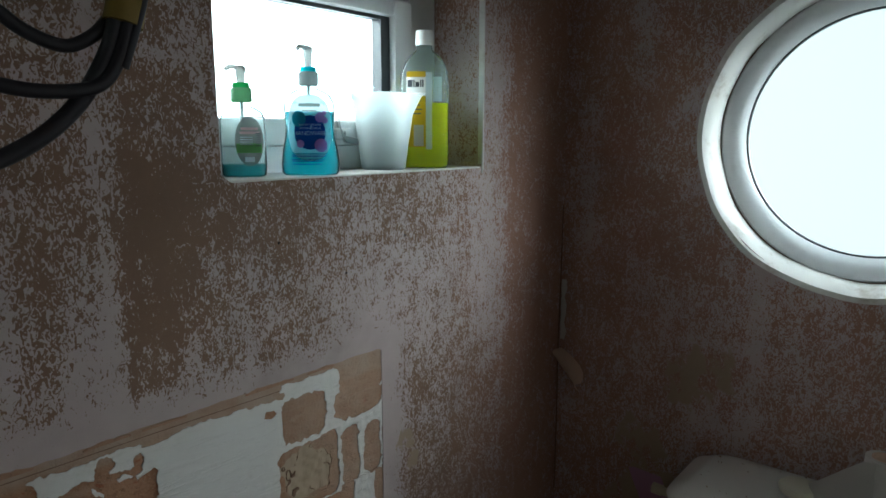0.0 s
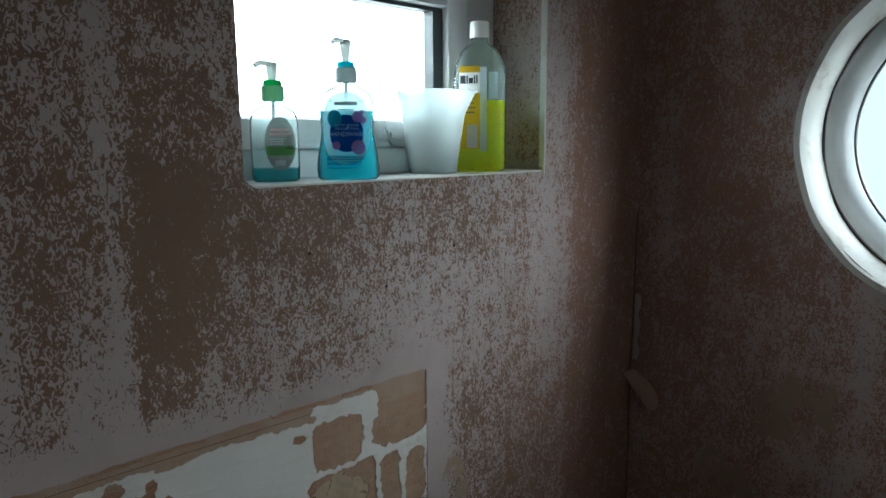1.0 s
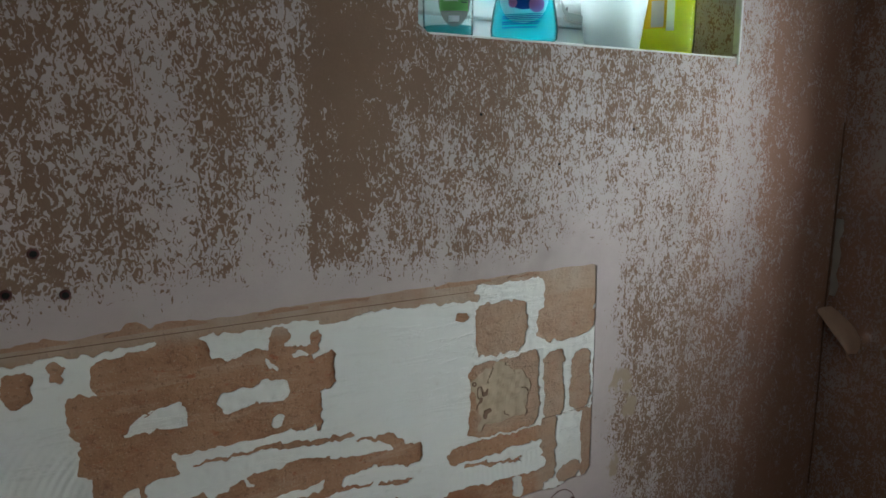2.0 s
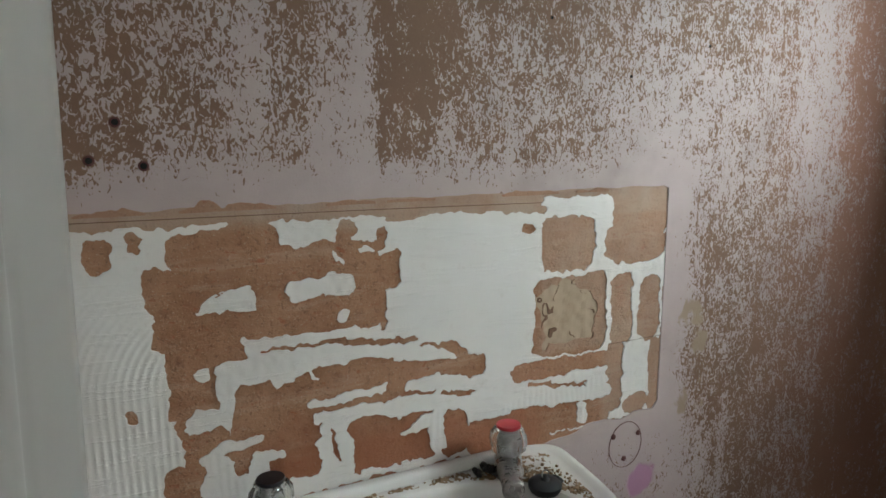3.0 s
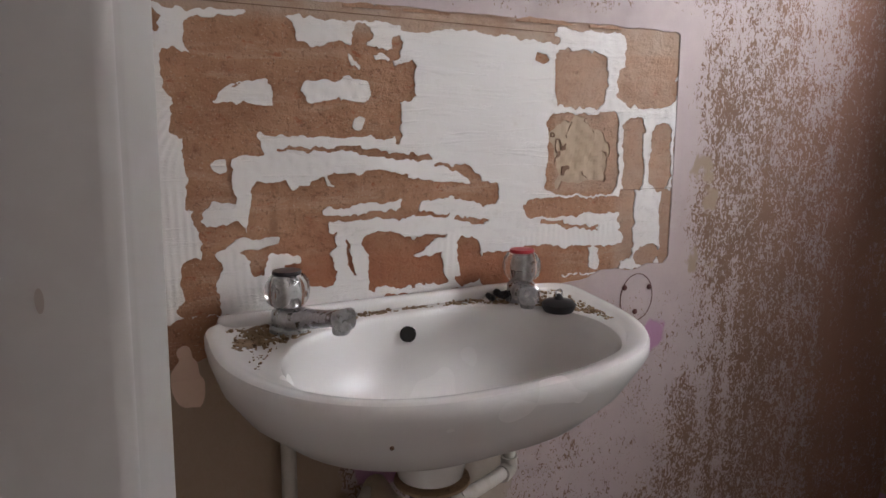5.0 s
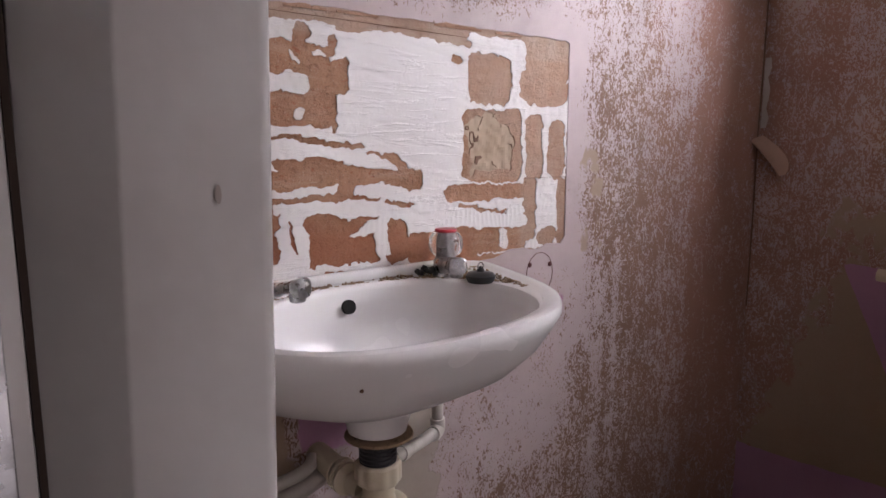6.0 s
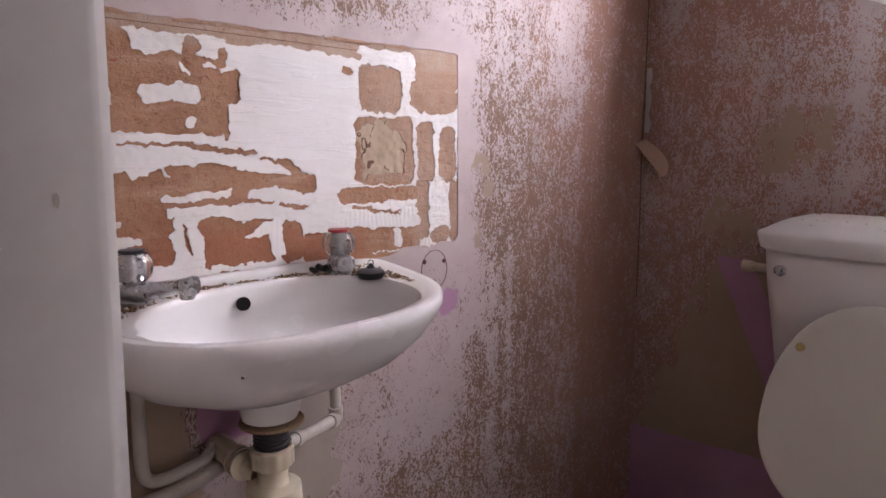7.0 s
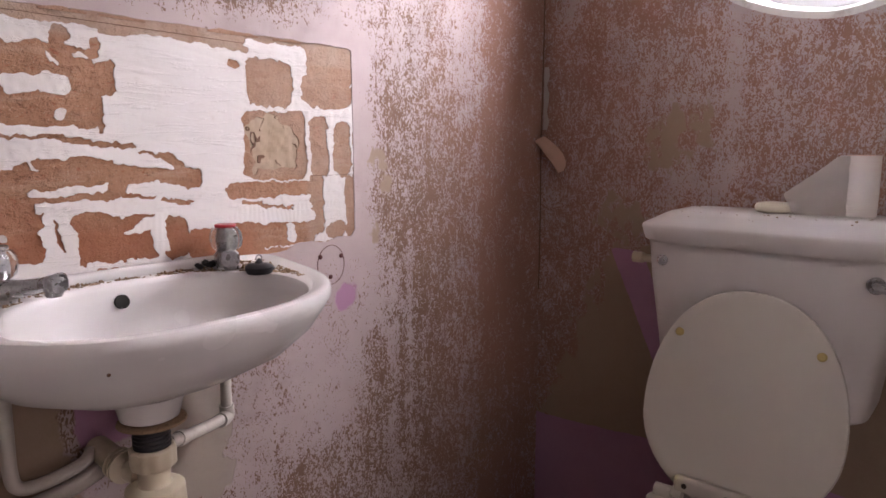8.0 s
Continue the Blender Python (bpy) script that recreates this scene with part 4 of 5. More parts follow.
def bowl_outline(k, s, n=72):
    t = 2 * math.pi * k / n
    ct, st = math.cos(t), math.sin(t)
    return (0.390 + 0.188 * s * math.copysign(abs(ct) ** 0.92, ct), 0.633 + 0.010 * (1 - s) + 0.109 * s * math.copysign(abs(st) ** 0.92, st))


def basin_mesh():
    n, rings = 72, []
    foot = (0.367, 0.650)
    for s, z in ((0.14, 0.652), (0.17, 0.658), (0.46, 0.670), (0.71, 0.691), (0.87, 0.719), (0.955, 0.745)):
        ring = []
        for k in range(n):
            x, y = basin_outline(k)
            ring.append((foot[0] + (x - foot[0]) * s + (1 - s) * 0.0, min(foot[1] + (y - foot[1]) * (s if y < 0.66 else min(1.0, s + 0.1)), WY - 0.002), z))
        rings.append(ring)
    for inset, dz in ((0.000, -0.016), (0.000, -0.006), (0.002, -0.0015), (0.006, 0.0), (0.011, -0.0004), (0.017, -0.0030), (0.022, -0.0050)):
        rings.append([(x, y, rim_z(y) + dz) for x, y in (basin_outline(k, inset) for k in range(n))])
    mid = []
    for k in range(n):
        (x, y), (u, v) = basin_outline(k, 0.022), bowl_outline(k, 1.05)
        x, y = x + 0.45 * (u - x), y + 0.45 * (v - y)
        mid.append((x, y, rim_z(y) - 0.0058))
    rings.append(mid)
    for s, dz in ((1.035, -0.0060), (1.012, -0.0078), (0.995, -0.014), (0.975, -0.030), (0.93, -0.055), (0.82, -0.078), (0.60, -0.094), (0.30, -0.101), (0.10, -0.104)):
        ring = []
        for k in range(n):
            x, y = bowl_outline(k, s)
            ring.append((x, y, rim_z(0.63 + (y - 0.63) * min(1, s)) + dz))
        rings.append(ring)
    return loft(rings)


basin = thing("wash_basin", "white ceramic wall basin with limescale and old sealant", "basin", at=(BX, 0.65, 0.65))
bowl = part("basin_bowl", basin_mesh(), CERAMIC, basin)
part("upstand", box(0.160, 0.537, 0.759, WY - 0.0015, 0.785, 0.8050, 0.007, 4), CERAMIC, basin, "raised back ledge")
hole = lathe([(0.0095, 0), (0.0095, 0.006)], n=24)
hole.transform(pose(0.371, 0.7392, 0.7637, 78, 0, 0))
part("overflow", hole, DARK, bowl, "dark overflow hole")
part("waste", lathe([(0.028, 0.0), (0.028, 0.003), (0.018, 0.0035), (0.016, 0.0)], (0.384, 0.638, 0.6845), 24), CHROME, bowl, "chrome waste ring")
chip_mark = lathe([(0.0022, 0), (0.0018, 0.001)], n=8)
chip_mark.transform(pose(0.262, 0.5165, 0.742, 100, 0, -12))
part("glaze_chip", chip_mark, SCORE, bowl)

# crust of old sealant round the taps and along the back
crust_pts, crust_faces = clipped(np.arange(0.165, 0.602, 0.0009), np.arange(0.640, 0.757, 0.0009), lambda x, y: np.minimum(
    0.55 * grain(x, y, 0.021, 101) + 0.42 * grain(x, y, 0.0052, 102) + 0.50 * grain(x, y, 0.0024, 104) - 0.02
    - 12 * np.maximum(0, np.minimum(np.hypot((x - 0.215) * 0.9, (y - 0.722)) - 0.052, np.minimum(np.hypot((x - 0.525) * 0.8, y - 0.735) - 0.040, np.minimum(
        np.hypot((x - 0.588) * 2.2, y - 0.675) - 0.042, np.abs(y - 0.752) - 0.006)))), np.hypot((x - 0.384) / 0.204, (y - 0.628) / 0.121) - 1.01))
crust = new("sealant_crust", sheet_mesh("sealant_crust", crust_pts, crust_faces, lambda u, v, d: (
    u, v, rim_z(v) - 0.0060 + (0.0010 + 0.0008 * float(grain(u, v, 0.005, 103)) if d == 0 else -0.003)), 1.0, CRUST))
tagged(crust, "crumbly brown sealant residue on the basin top", "residue", kind="stuff")
rng = random.Random(7)
crumbs = bmesh.new()
for _ in range(420):
    spot = rng.random()
    if spot < 0.35:
        x, y = rng.gauss(0.225, 0.025), rng.gauss(0.722, 0.014)
    elif spot < 0.65:
        x, y = rng.gauss(0.535, 0.024), rng.gauss(0.722, 0.016)
    elif spot < 0.80:
        x, y = rng.gauss(0.585, 0.008), rng.gauss(0.675, 0.022)
    else:
        x, y = rng.uniform(0.20, 0.58), rng.gauss(0.751, 0.003)
    y = min(y, 0.755)
    if math.hypot((x - 0.384) / 0.200, (y - 0.628) / 0.118) < 1.06 or not 0.165 < x < 0.598:
        continue
    s = rng.uniform(0.0012, 0.0034)
    bmesh.ops.create_icosphere(crumbs, subdivisions=1, radius=s, matrix=pose(x, y, rim_z(y) - 0.0056 + s * 0.35, rng.uniform(0, 90), rng.uniform(0, 90), rng.uniform(0, 90)) @ Matrix.Diagonal((1.3, 0.8, 0.6, 1)))
tagged(new("crumbs", finish(crumbs, "crumbs", CRUST, False)), "loose sealant crumbs on the basin", "residue", kind="stuff")


def tap(x, y, aim, cap, label, group):
    """A pillar tap: chrome body and spout, faceted clear head with a coloured cap."""
    z = rim_z(y) - 0.0055
    t = thing("tap", label, "tap", group, at=(x, y, z))
    part("flange", lathe([(0.021, 0), (0.021, 0.004), (0.017, 0.007)], (x, y, z), 24), CHROME, t)
    d = Vector((math.cos(radians(aim)), math.sin(radians(aim)), 0))
    side = Vector((-d.y, d.x, 0))
    body = lathe([(0.0165, 0.004), (0.0185, 0.012), (0.0175, 0.022), (0.013, 0.027)], (x, y, z), 24)
    part("body", body, CHROME, t)
    rings = []
    for k, (r, h, w, e) in enumerate(((0.002, 0.014, 0.0180, 0.0130), (0.030, 0.017, 0.0155, 0.0110), (0.060, 0.023, 0.0135, 0.0088), (0.080, 0.028, 0.0130, 0.0085), (0.093, 0.0285, 0.0128, 0.0120), (0.0955, 0.0280, 0.0112, 0.0105))):
        c = Vector((x, y, z + h)) + d * r
        rings.append([c + side * (w * math.copysign(abs(math.cos(a)) ** 0.7, math.cos(a))) + Vector((0, 0, e * math.copysign(abs(math.sin(a)) ** 0.7, math.sin(a)))) for a in (2 * math.pi * i / 20 for i in range(20))])
    spout = part("spout", loft(rings), CHROME, t)
    part("nozzle", lathe([(0.0080, 0), (0.0092, 0.002), (0.0092, 0.012)], tuple(Vector((x, y, z + 0.0125)) + d * 0.085), 18), CHROME, spout)
    head_profile = [(0.0165, 0.028), (0.0215, 0.033), (0.0238, 0.043), (0.0225, 0.054), (0.0180, 0.061), (0.0120, 0.062)]
    n = 32
    rings = [[(x + r * (1 + 0.055 * math.cos(8 * a)) * math.cos(a), y + r * (1 + 0.055 * math.cos(8 * a)) * math.sin(a), z + h) for a in (2 * math.pi * i / n for i in range(n))] for r, h in head_profile]
    head = part("head", loft(rings), CLEAR, t, "clear acrylic head")
    part("spindle", lathe([(0.0105, 0.029), (0.0115, 0.045), (0.0085, 0.060)], (x, y, z), 12), CHROME, head)
    part("cap", lathe([(0.0150, 0.0622), (0.0158, 0.0640), (0.0150, 0.0665), (0.0010, 0.0672)], (x, y, z), 24), cap, t, "round coloured cap")
    return t


tap(0.230, 0.735, -66, BLACKCAP, "chrome basin tap with clear head and black cap", "basin taps")
tap(0.529, 0.735, -118, RED, "chrome basin tap with clear head and red cap", "basin taps")
plug = thing("basin_plug", "black rubber basin plug resting on the rim", "plug", at=(0.551, 0.684, rim_z(0.684)))
pz = rim_z(0.684) - 0.0058
part("stopper", lathe([(0.0175, 0), (0.0205, 0.005), (0.0208, 0.010), (0.0175, 0.0135), (0.006, 0.0155), (0.0035, 0.021), (0.001, 0.0225)], (0.551, 0.684, pz), 28), RUBBER, plug)
part("ring", tube([(0.551 + 0.005 * math.cos(a), 0.684, pz + 0.0225 + 0.005 * math.sin(a)) for a in (2 * math.pi * i / 10 for i in range(11))], 0.0009, 8, smooth_steps=2), CHROME, plug, "thin wire ring")
part("gunk", lathe([(0.010, 0), (0.012, 0.003), (0.006, 0.0075)], (0.572, 0.694, rim_z(0.694) - 0.0058), 10), RUBBER, plug, "dark chain lump")
lump = bmesh.new()
for k in range(14):
    bmesh.ops.create_icosphere(lump, subdivisions=1, radius=rng.uniform(0.003, 0.0065), matrix=pose(0.492 + rng.uniform(-0.010, 0.016), 0.741 + rng.uniform(-0.008, 0.008), 0.796 + rng.uniform(0, 0.003), rng.uniform(0, 90), 0, rng.uniform(0, 90)))
tagged(new("dark_gunk", finish(lump, "dark_gunk", RUBBER)), "black mouldy lump beside the tap base", "residue")

# ---- waste trap and pipes under the basin ----
TX, TY = 0.3595, 0.650
trap = thing("bottle_trap", "ivory plastic bottle trap with black threaded waste", "trap", at=(TX, TY, 0.40))
part("boss", lathe([(0.046, 0.662), (0.040, 0.648), (0.036, 0.632), (0.028, 0.628)], (TX, TY, 0), 32), CERAMIC, trap, "white ceramic boss")
part("washer", lathe([(0.026, 0.6275), (0.0415, 0.6262), (0.0425, 0.6235), (0.026, 0.620)], (TX + 0.002, TY, 0), 28), CRUST, trap, "dirty perished washer")
thread = []
for k in range(12):
    thread += [(0.0222 + 0.0014 * (k % 2), 0.6195 - 0.0027 * k)]
part("threaded_tail", lathe(thread, (TX, TY, 0), 24), RUBBER, trap, "black threaded tail")
nut = []
for r, h in ((0.0255, 0.591), (0.0280, 0.588), (0.0280, 0.567), (0.0250, 0.563)):
    nut.append([(TX + r * (1 + 0.035 * math.cos(10 * a)) * math.cos(a), TY + r * (1 + 0.035 * math.cos(10 * a)) * math.sin(a), h) for a in (2 * math.pi * i / 60 for i in range(60))])
part("nut", loft(nut), IVORY, trap, "ribbed ivory nut")
part("neck", lathe([(0.0205, 0.5635), (0.0198, 0.544), (0.0230, 0.5385)], (TX, TY, 0), 28), IVORY, trap)
part("bottle", lathe([(0.0270, 0.540), (0.0365, 0.535), (0.0378, 0.512), (0.0370, 0.420), (0.034, 0.405), (0.020, 0.400)], (TX, TY, 0), 32), IVORY, trap)
part("outlet", tube([(TX - 0.005, TY + 0.03, 0.545), (TX - 0.018, TY + 0.062, 0.553), (TX - 0.020, TY + 0.095, 0.556), (TX - 0.020, WY - 0.001, 0.556)], 0.0165, 16), IVORY, trap)
for k, yy in enumerate((0.695, 0.704, 0.713)):
    r = lathe([(0.017, 0), (0.0215, 0.001), (0.0215, 0.005), (0.017, 0.006)], n=24)
    r.transform(pose(TX - 0.019, yy, 0.554, 90, 0, 0))
    part("ring_nut", r, IVORY, trap)
supply = thing("supply_pipe", "white painted pipe with elbow under the basin", "pipe", "basin supply pipes", at=(0.516, 0.743, 0.56))
part("riser", tube([(0.520, 0.743, 0.690), (0.520, 0.743, 0.630), (0.520, 0.743, 0.560)], 0.0085, 14), PIPE, supply)
part("branch", tube([(0.520, 0.742, 0.554), (0.472, 0.710, 0.563), (0.405, 0.664, 0.581), (0.385, 0.655, 0.586)], 0.0085, 14), PIPE, supply)
part("elbow", tube([(0.520, 0.743, 0.572), (0.520, 0.743, 0.556), (0.510, 0.735, 0.5545), (0.500, 0.728, 0.557)], 0.0112, 14), PIPE, supply)
part("collar", tube([(0.412, 0.669, 0.5790), (0.400, 0.662, 0.582)], 0.0108, 14), PIPE, supply)
feed = thing("supply_pipe", "white painted pipe bent under the basin", "pipe", "basin supply pipes", at=(0.205, 0.743, 0.55))
part("pipe_run", tube([(0.226, 0.743, 0.700), (0.225, 0.743, 0.620), (0.225, 0.743, 0.572), (0.231, 0.743, 0.552), (0.252, 0.743, 0.546), (0.298, 0.745, 0.551), (0.316, 0.750, 0.556), (0.325, 0.760, 0.562)], 0.0086, 14), PIPE, feed)
low = thing("waste_pipe", "white plastic waste pipe along the wall", "pipe", at=(0.25, 0.752, 0.52))
part("pipe_run", tube([(0.345, 0.752, 0.540), (0.290, 0.752, 0.522), (0.200, 0.752, 0.512), (0.060, 0.752, 0.506)], 0.0115, 16), PIPE, low)

# torn cream paper at the foot of the splashback
for name, cx, cz, w, h, seed in (("torn_paper", 0.126, 0.735, 0.018, 0.032, 111),):
    pts, fcs = clipped(np.arange(cx - w - 0.01, cx + w + 0.01, 0.003), np.arange(cz - h - 0.01, cz + h + 0.01, 0.003),
                       lambda x, z: 1 - np.hypot((x - cx) / w, (z - cz) / h) + 0.35 * grain(x, z, 0.014, seed))
    scrap = new(name, sheet_mesh(name, pts, fcs, lambda u, v, d: (u, WY - 0.002 - 0.006 * max(0, (cz - v) / h) + d, v), 0.0012, TORN))
    tagged(scrap, "scrap of tan paper peeling off the wall", "wallpaper", "paper scraps")

# ---- toilet ----
CY = 0.177
toilet = thing("toilet", "white close-coupled toilet with raised cream lid", "toilet", at=(1.20, CY, 0))


def rounded_ring(cx, cy, z, hx, hy, r=4.5, n=56, bow=0.0):
    out = []
    for x, y, zz in superring(cx, cy, z, hx, hy, n, r):
        front = max(0.0, (cx - x) / hx)
        out.append((x - bow * front * (1 - ((y - cy) / hy) ** 2), y, zz))
    return out


cistern = part("cistern", loft([rounded_ring(1.335, CY, 0.503, 0.096, 0.170, 6, bow=0.004), rounded_ring(1.336, CY, 0.510, 0.102, 0.178, 7, bow=0.004), rounded_ring(1.337, CY, 0.600, 0.105, 0.188, 8, bow=0.004),
                                rounded_ring(1.338, CY, 0.720, 0.109, 0.206, 9, bow=0.004), rounded_ring(1.338, CY, 0.789, 0.110, 0.2135, 9, bow=0.004)]), CISTERN, toilet)
part("cistern_lid", loft([rounded_ring(1.337, CY, 0.787, 0.114, 0.213, 8, 160, bow=0.005), rounded_ring(1.337, CY, 0.792, 0.1165, 0.222, 8, 160, bow=0.006), rounded_ring(1.337, CY, 0.8150, 0.1165, 0.2300, 8, 160, bow=0.006), rounded_ring(1.337, CY, 0.8195, 0.1155, 0.2290, 8, 160, bow=0.006),
                          rounded_ring(1.337, CY, 0.8220, 0.1130, 0.2262, 8, 160, bow=0.006), rounded_ring(1.339, CY, 0.8270, 0.106, 0.217, 8, 160, bow=0.006), rounded_ring(1.342, CY, 0.8395, 0.092, 0.196, 7, 160, bow=0.006), rounded_ring(1.345, CY, 0.8445, 0.084, 0.184, 7, 160, bow=0.004), rounded_ring(1.348, CY, 0.8468, 0.06, 0.13, 5, 160)]), CISTERN, toilet, "dusty ceramic lid")
bolt = lathe([(0.0108, 0), (0.0105, 0.003), (0.0085, 0.0045), (0.001, 0.005)], n=20)
bolt.transform(pose(1.2275, 0.350, 0.753, 0, -90, 0))
part("blanking_plug", bolt, CHROME, cistern, "grey metal blanking plug")
lever_boss = lathe([(0.014, 0), (0.014, 0.006), (0.011, 0.012)], n=20)
lever_boss.transform(pose(1.2275, 0.000, 0.750, 0, -90, 0))
lever = part("flush_lever", lever_boss, CHROME, toilet, "chrome flush lever")
part("lever_arm", tube([(1.212, 0.004, 0.750), (1.209, -0.020, 0.748), (1.207, -0.055, 0.744), (1.207, -0.075, 0.742)], 0.0075, 12), CHROME, lever)


def lid_point(y, h, off):
    """A point of the raised lid: y across, h up its slope, off in front of it."""
    slope = math.atan2(0.092, 0.372)
    return (1.106 + h * math.sin(slope) - off * math.cos(slope), CY - 0.0075 + y, 0.348 + h * math.cos(slope) + off * math.sin(slope))


def lid_ring(scale, off, n=64):
    ring = []
    for i in range(n):
        a = 2 * math.pi * i / n
        ca, sa = math.cos(a), math.sin(a)
        y = 0.165 * math.copysign(abs(ca) ** (0.92 if sa > 0 else 0.72), ca)
        h = 0.165 + (0.218 * abs(sa) ** 0.95 if sa > 0 else -0.160 * abs(sa) ** 0.85)
        if sa < 0:
            y *= 1 - 0.20 * abs(sa) ** 2
        ring.append(lid_point(y * scale, 0.165 + (h - 0.165) * scale, off))
    return ring


seat_lid = part("seat_lid", loft([lid_ring(0.97, 0.0), lid_ring(0.995, 0.002), lid_ring(1.0, 0.006), lid_ring(0.99, 0.011), lid_ring(0.96, 0.013), lid_ring(0.90, 0.0125)]), SEAT, toilet, "cream plastic lid with faint stains")
tilt = math.degrees(math.atan2(0.092, 0.372))
for y in (0.115, -0.115):
    b = lathe([(0.0075, 0), (0.0075, 0.004), (0.0055, 0.006), (0.001, 0.0062)], n=18)
    b.transform(Matrix.Translation(lid_point(y, 0.294, 0.0115)) @ pose(0, 0, 0, 0, -90 + tilt, 0))
    part("buffer", b, BUFFER, seat_lid, "yellowed rubber buffer")
part("hinge_bar", box(1.082, 1.099, CY - 0.075, CY + 0.075, 0.371, 0.401, 0.007, 3), SEAT, toilet, "cream hinge bar")
for side in (1, -1):
    part("hinge_barrel", tube([(1.090, CY + side * 0.078, 0.362), (1.090, CY + side * 0.092, 0.3615), (1.090, CY + side * 0.108, 0.361)], 0.0125, 18), SEAT, toilet)
    part("hinge_post", lathe([(0.024, 0.338), (0.023, 0.345), (0.014, 0.352), (0.010, 0.358)], (1.090, CY + side * 0.100, 0), 22), SEAT, toilet)
    part("hinge_knuckle", tube([(1.091, CY + side * 0.060, 0.368), (1.091, CY + side * 0.077, 0.368)], 0.011, 16), SEAT, toilet)
for y in (0.232, 0.161):
    s = lathe([(0.0048, 0), (0.0048, 0.0012)], n=14)
    s.transform(pose(1.0822, y, 0.387, 0, -90, 0))
    part("screw_recess", s, CRACK, toilet, "dark screw recess")
seat_rings = [[(0.865 + (x - 0.865) * k, y, z) for x, y, z in superring(0.880, CY, z, 0.215 * s, 0.180 * s, 64, 2.3)] for s, z, k in ((0.96, 0.322, 1), (1.0, 0.328, 1), (0.99, 0.340, 1), (0.80, 0.345, 1), (0.66, 0.340, 1), (0.64, 0.326, 1))]
part("seat", loft(seat_rings, False), SEAT, toilet)
part("pan", loft([superring(0.98, CY, 0.001, 0.16, 0.105, 48, 2.6), superring(0.98, CY, 0.03, 0.15, 0.095, 48, 2.6), superring(0.97, CY, 0.16, 0.15, 0.100, 48, 2.4), superring(0.93, CY, 0.26, 0.20, 0.155, 48, 2.3),
                  superring(0.915, CY, 0.315, 0.235, 0.178, 48, 2.3), superring(0.915, CY, 0.3225, 0.228, 0.172, 48, 2.3), superring(0.88, CY, 0.3225, 0.15, 0.115, 48, 2.2), superring(0.89, CY, 0.22, 0.11, 0.085, 48, 2.1)]), CISTERN, toilet)
part("pan_neck", loft([superring(1.27, CY, 0.10, 0.14, 0.08, 40, 4), superring(1.28, CY, 0.30, 0.14, 0.10, 40, 4), superring(1.30, CY, 0.46, 0.125, 0.12, 40, 4), superring(1.32, CY, 0.521, 0.09, 0.135, 40, 4)]), CISTERN, toilet)
inlet = thing("cistern_inlet", "ivory inlet pipe stub beside the cistern", "pipe", at=(1.40, 0.40, 0.722))
part("stub", tube([(1.405, 0.372, 0.722), (1.405, 0.42, 0.722), (1.407, 0.478, 0.722)], 0.0095, 14), IVORY, inlet)
part("cap", tube([(1.407, 0.470, 0.722), (1.4075, 0.492, 0.722)], 0.0125, 14), IVORY, inlet)

roll = thing("toilet_roll", "nearly used toilet roll with loose paper standing", "toilet roll", at=(1.368, 0.060, 0.845))
part("core", lathe([(0.0215, 0.0), (0.0215, 0.109), (0.0200, 0.109), (0.0200, 0.001)], (1.368, 0.060, 0.8445), 32), TORN, roll, "brown cardboard core")
part("paper", lathe([(0.0222, 0.0), (0.0315, 0.0), (0.0322, 0.055), (0.0315, 0.108), (0.0222, 0.108)], (1.368, 0.060, 0.8445), 40, closed_ends=False), TISSUE, roll)
sheet = bmesh.new()
rows = []
for i in range(11):
    t = i / 10
    y = 0.070 + 0.080 * t
    top = 0.9520 - 0.069 * max(0.0, (t - 0.18) / 0.82) ** 0.95
    rows.append([sheet.verts.new((1.3365 - 0.012 * t + 0.003 * math.sin(9 * t + 2 * k), y + 0.004 * k * t, 0.8440 + (top - 0.8440) * k / 5)) for k in range(6)])
for a, b in zip(rows, rows[1:]):
    for k in range(5):
        sheet.faces.new((a[k], a[k + 1], b[k + 1], b[k]))
bmesh.ops.solidify(sheet, geom=sheet.faces[:], thickness=0.0015)
part("loose_sheet", sheet, TISSUE, roll, "loose torn sheet of paper")
soap = new("soap_disc", finish(lathe([(0.028, 0), (0.0345, 0.003), (0.0360, 0.010), (0.0335, 0.016), (0.024, 0.0185), (0.001, 0.019)], (0, 0, 0), 36), "soap_disc", SOAPWHITE))
soap.location = (1.350, 0.188, 0.8465)
tagged(soap, "round ivory soap disc on the cistern lid", "soap")
specks = bmesh.new()
for _ in range(80):
    x, y, s = rng.uniform(1.24, 1.43), rng.uniform(-0.03, 0.36), rng.uniform(0.0008, 0.0024)
    bmesh.ops.create_icosphere(specks, subdivisions=1, radius=s, matrix=pose(x, y, 0.8290 + 0.0165 * max(0.0, min(1.0, (x - 1.232) / 0.018)) + s * 0.3, 0, 0, rng.uniform(0, 90)) @ Matrix.Diagonal((1.6, 0.8, 0.6, 1)))
tagged(new("debris", finish(specks, "debris", CRUST, False)), "dark plaster crumbs on the cistern lid", "debris", kind="stuff")

# ---- bottles and jug on the window sill ----
SZ = Z0 + 0.0033


def radius_at(profile, h):
    for (r0, h0), (r1, h1) in zip(profile, profile[1:]):
        if h0 <= h <= h1:
            return r0 + (r1 - r0) * (h - h0) / max(h1 - h0, 1e-6)
    return profile[-1][0]


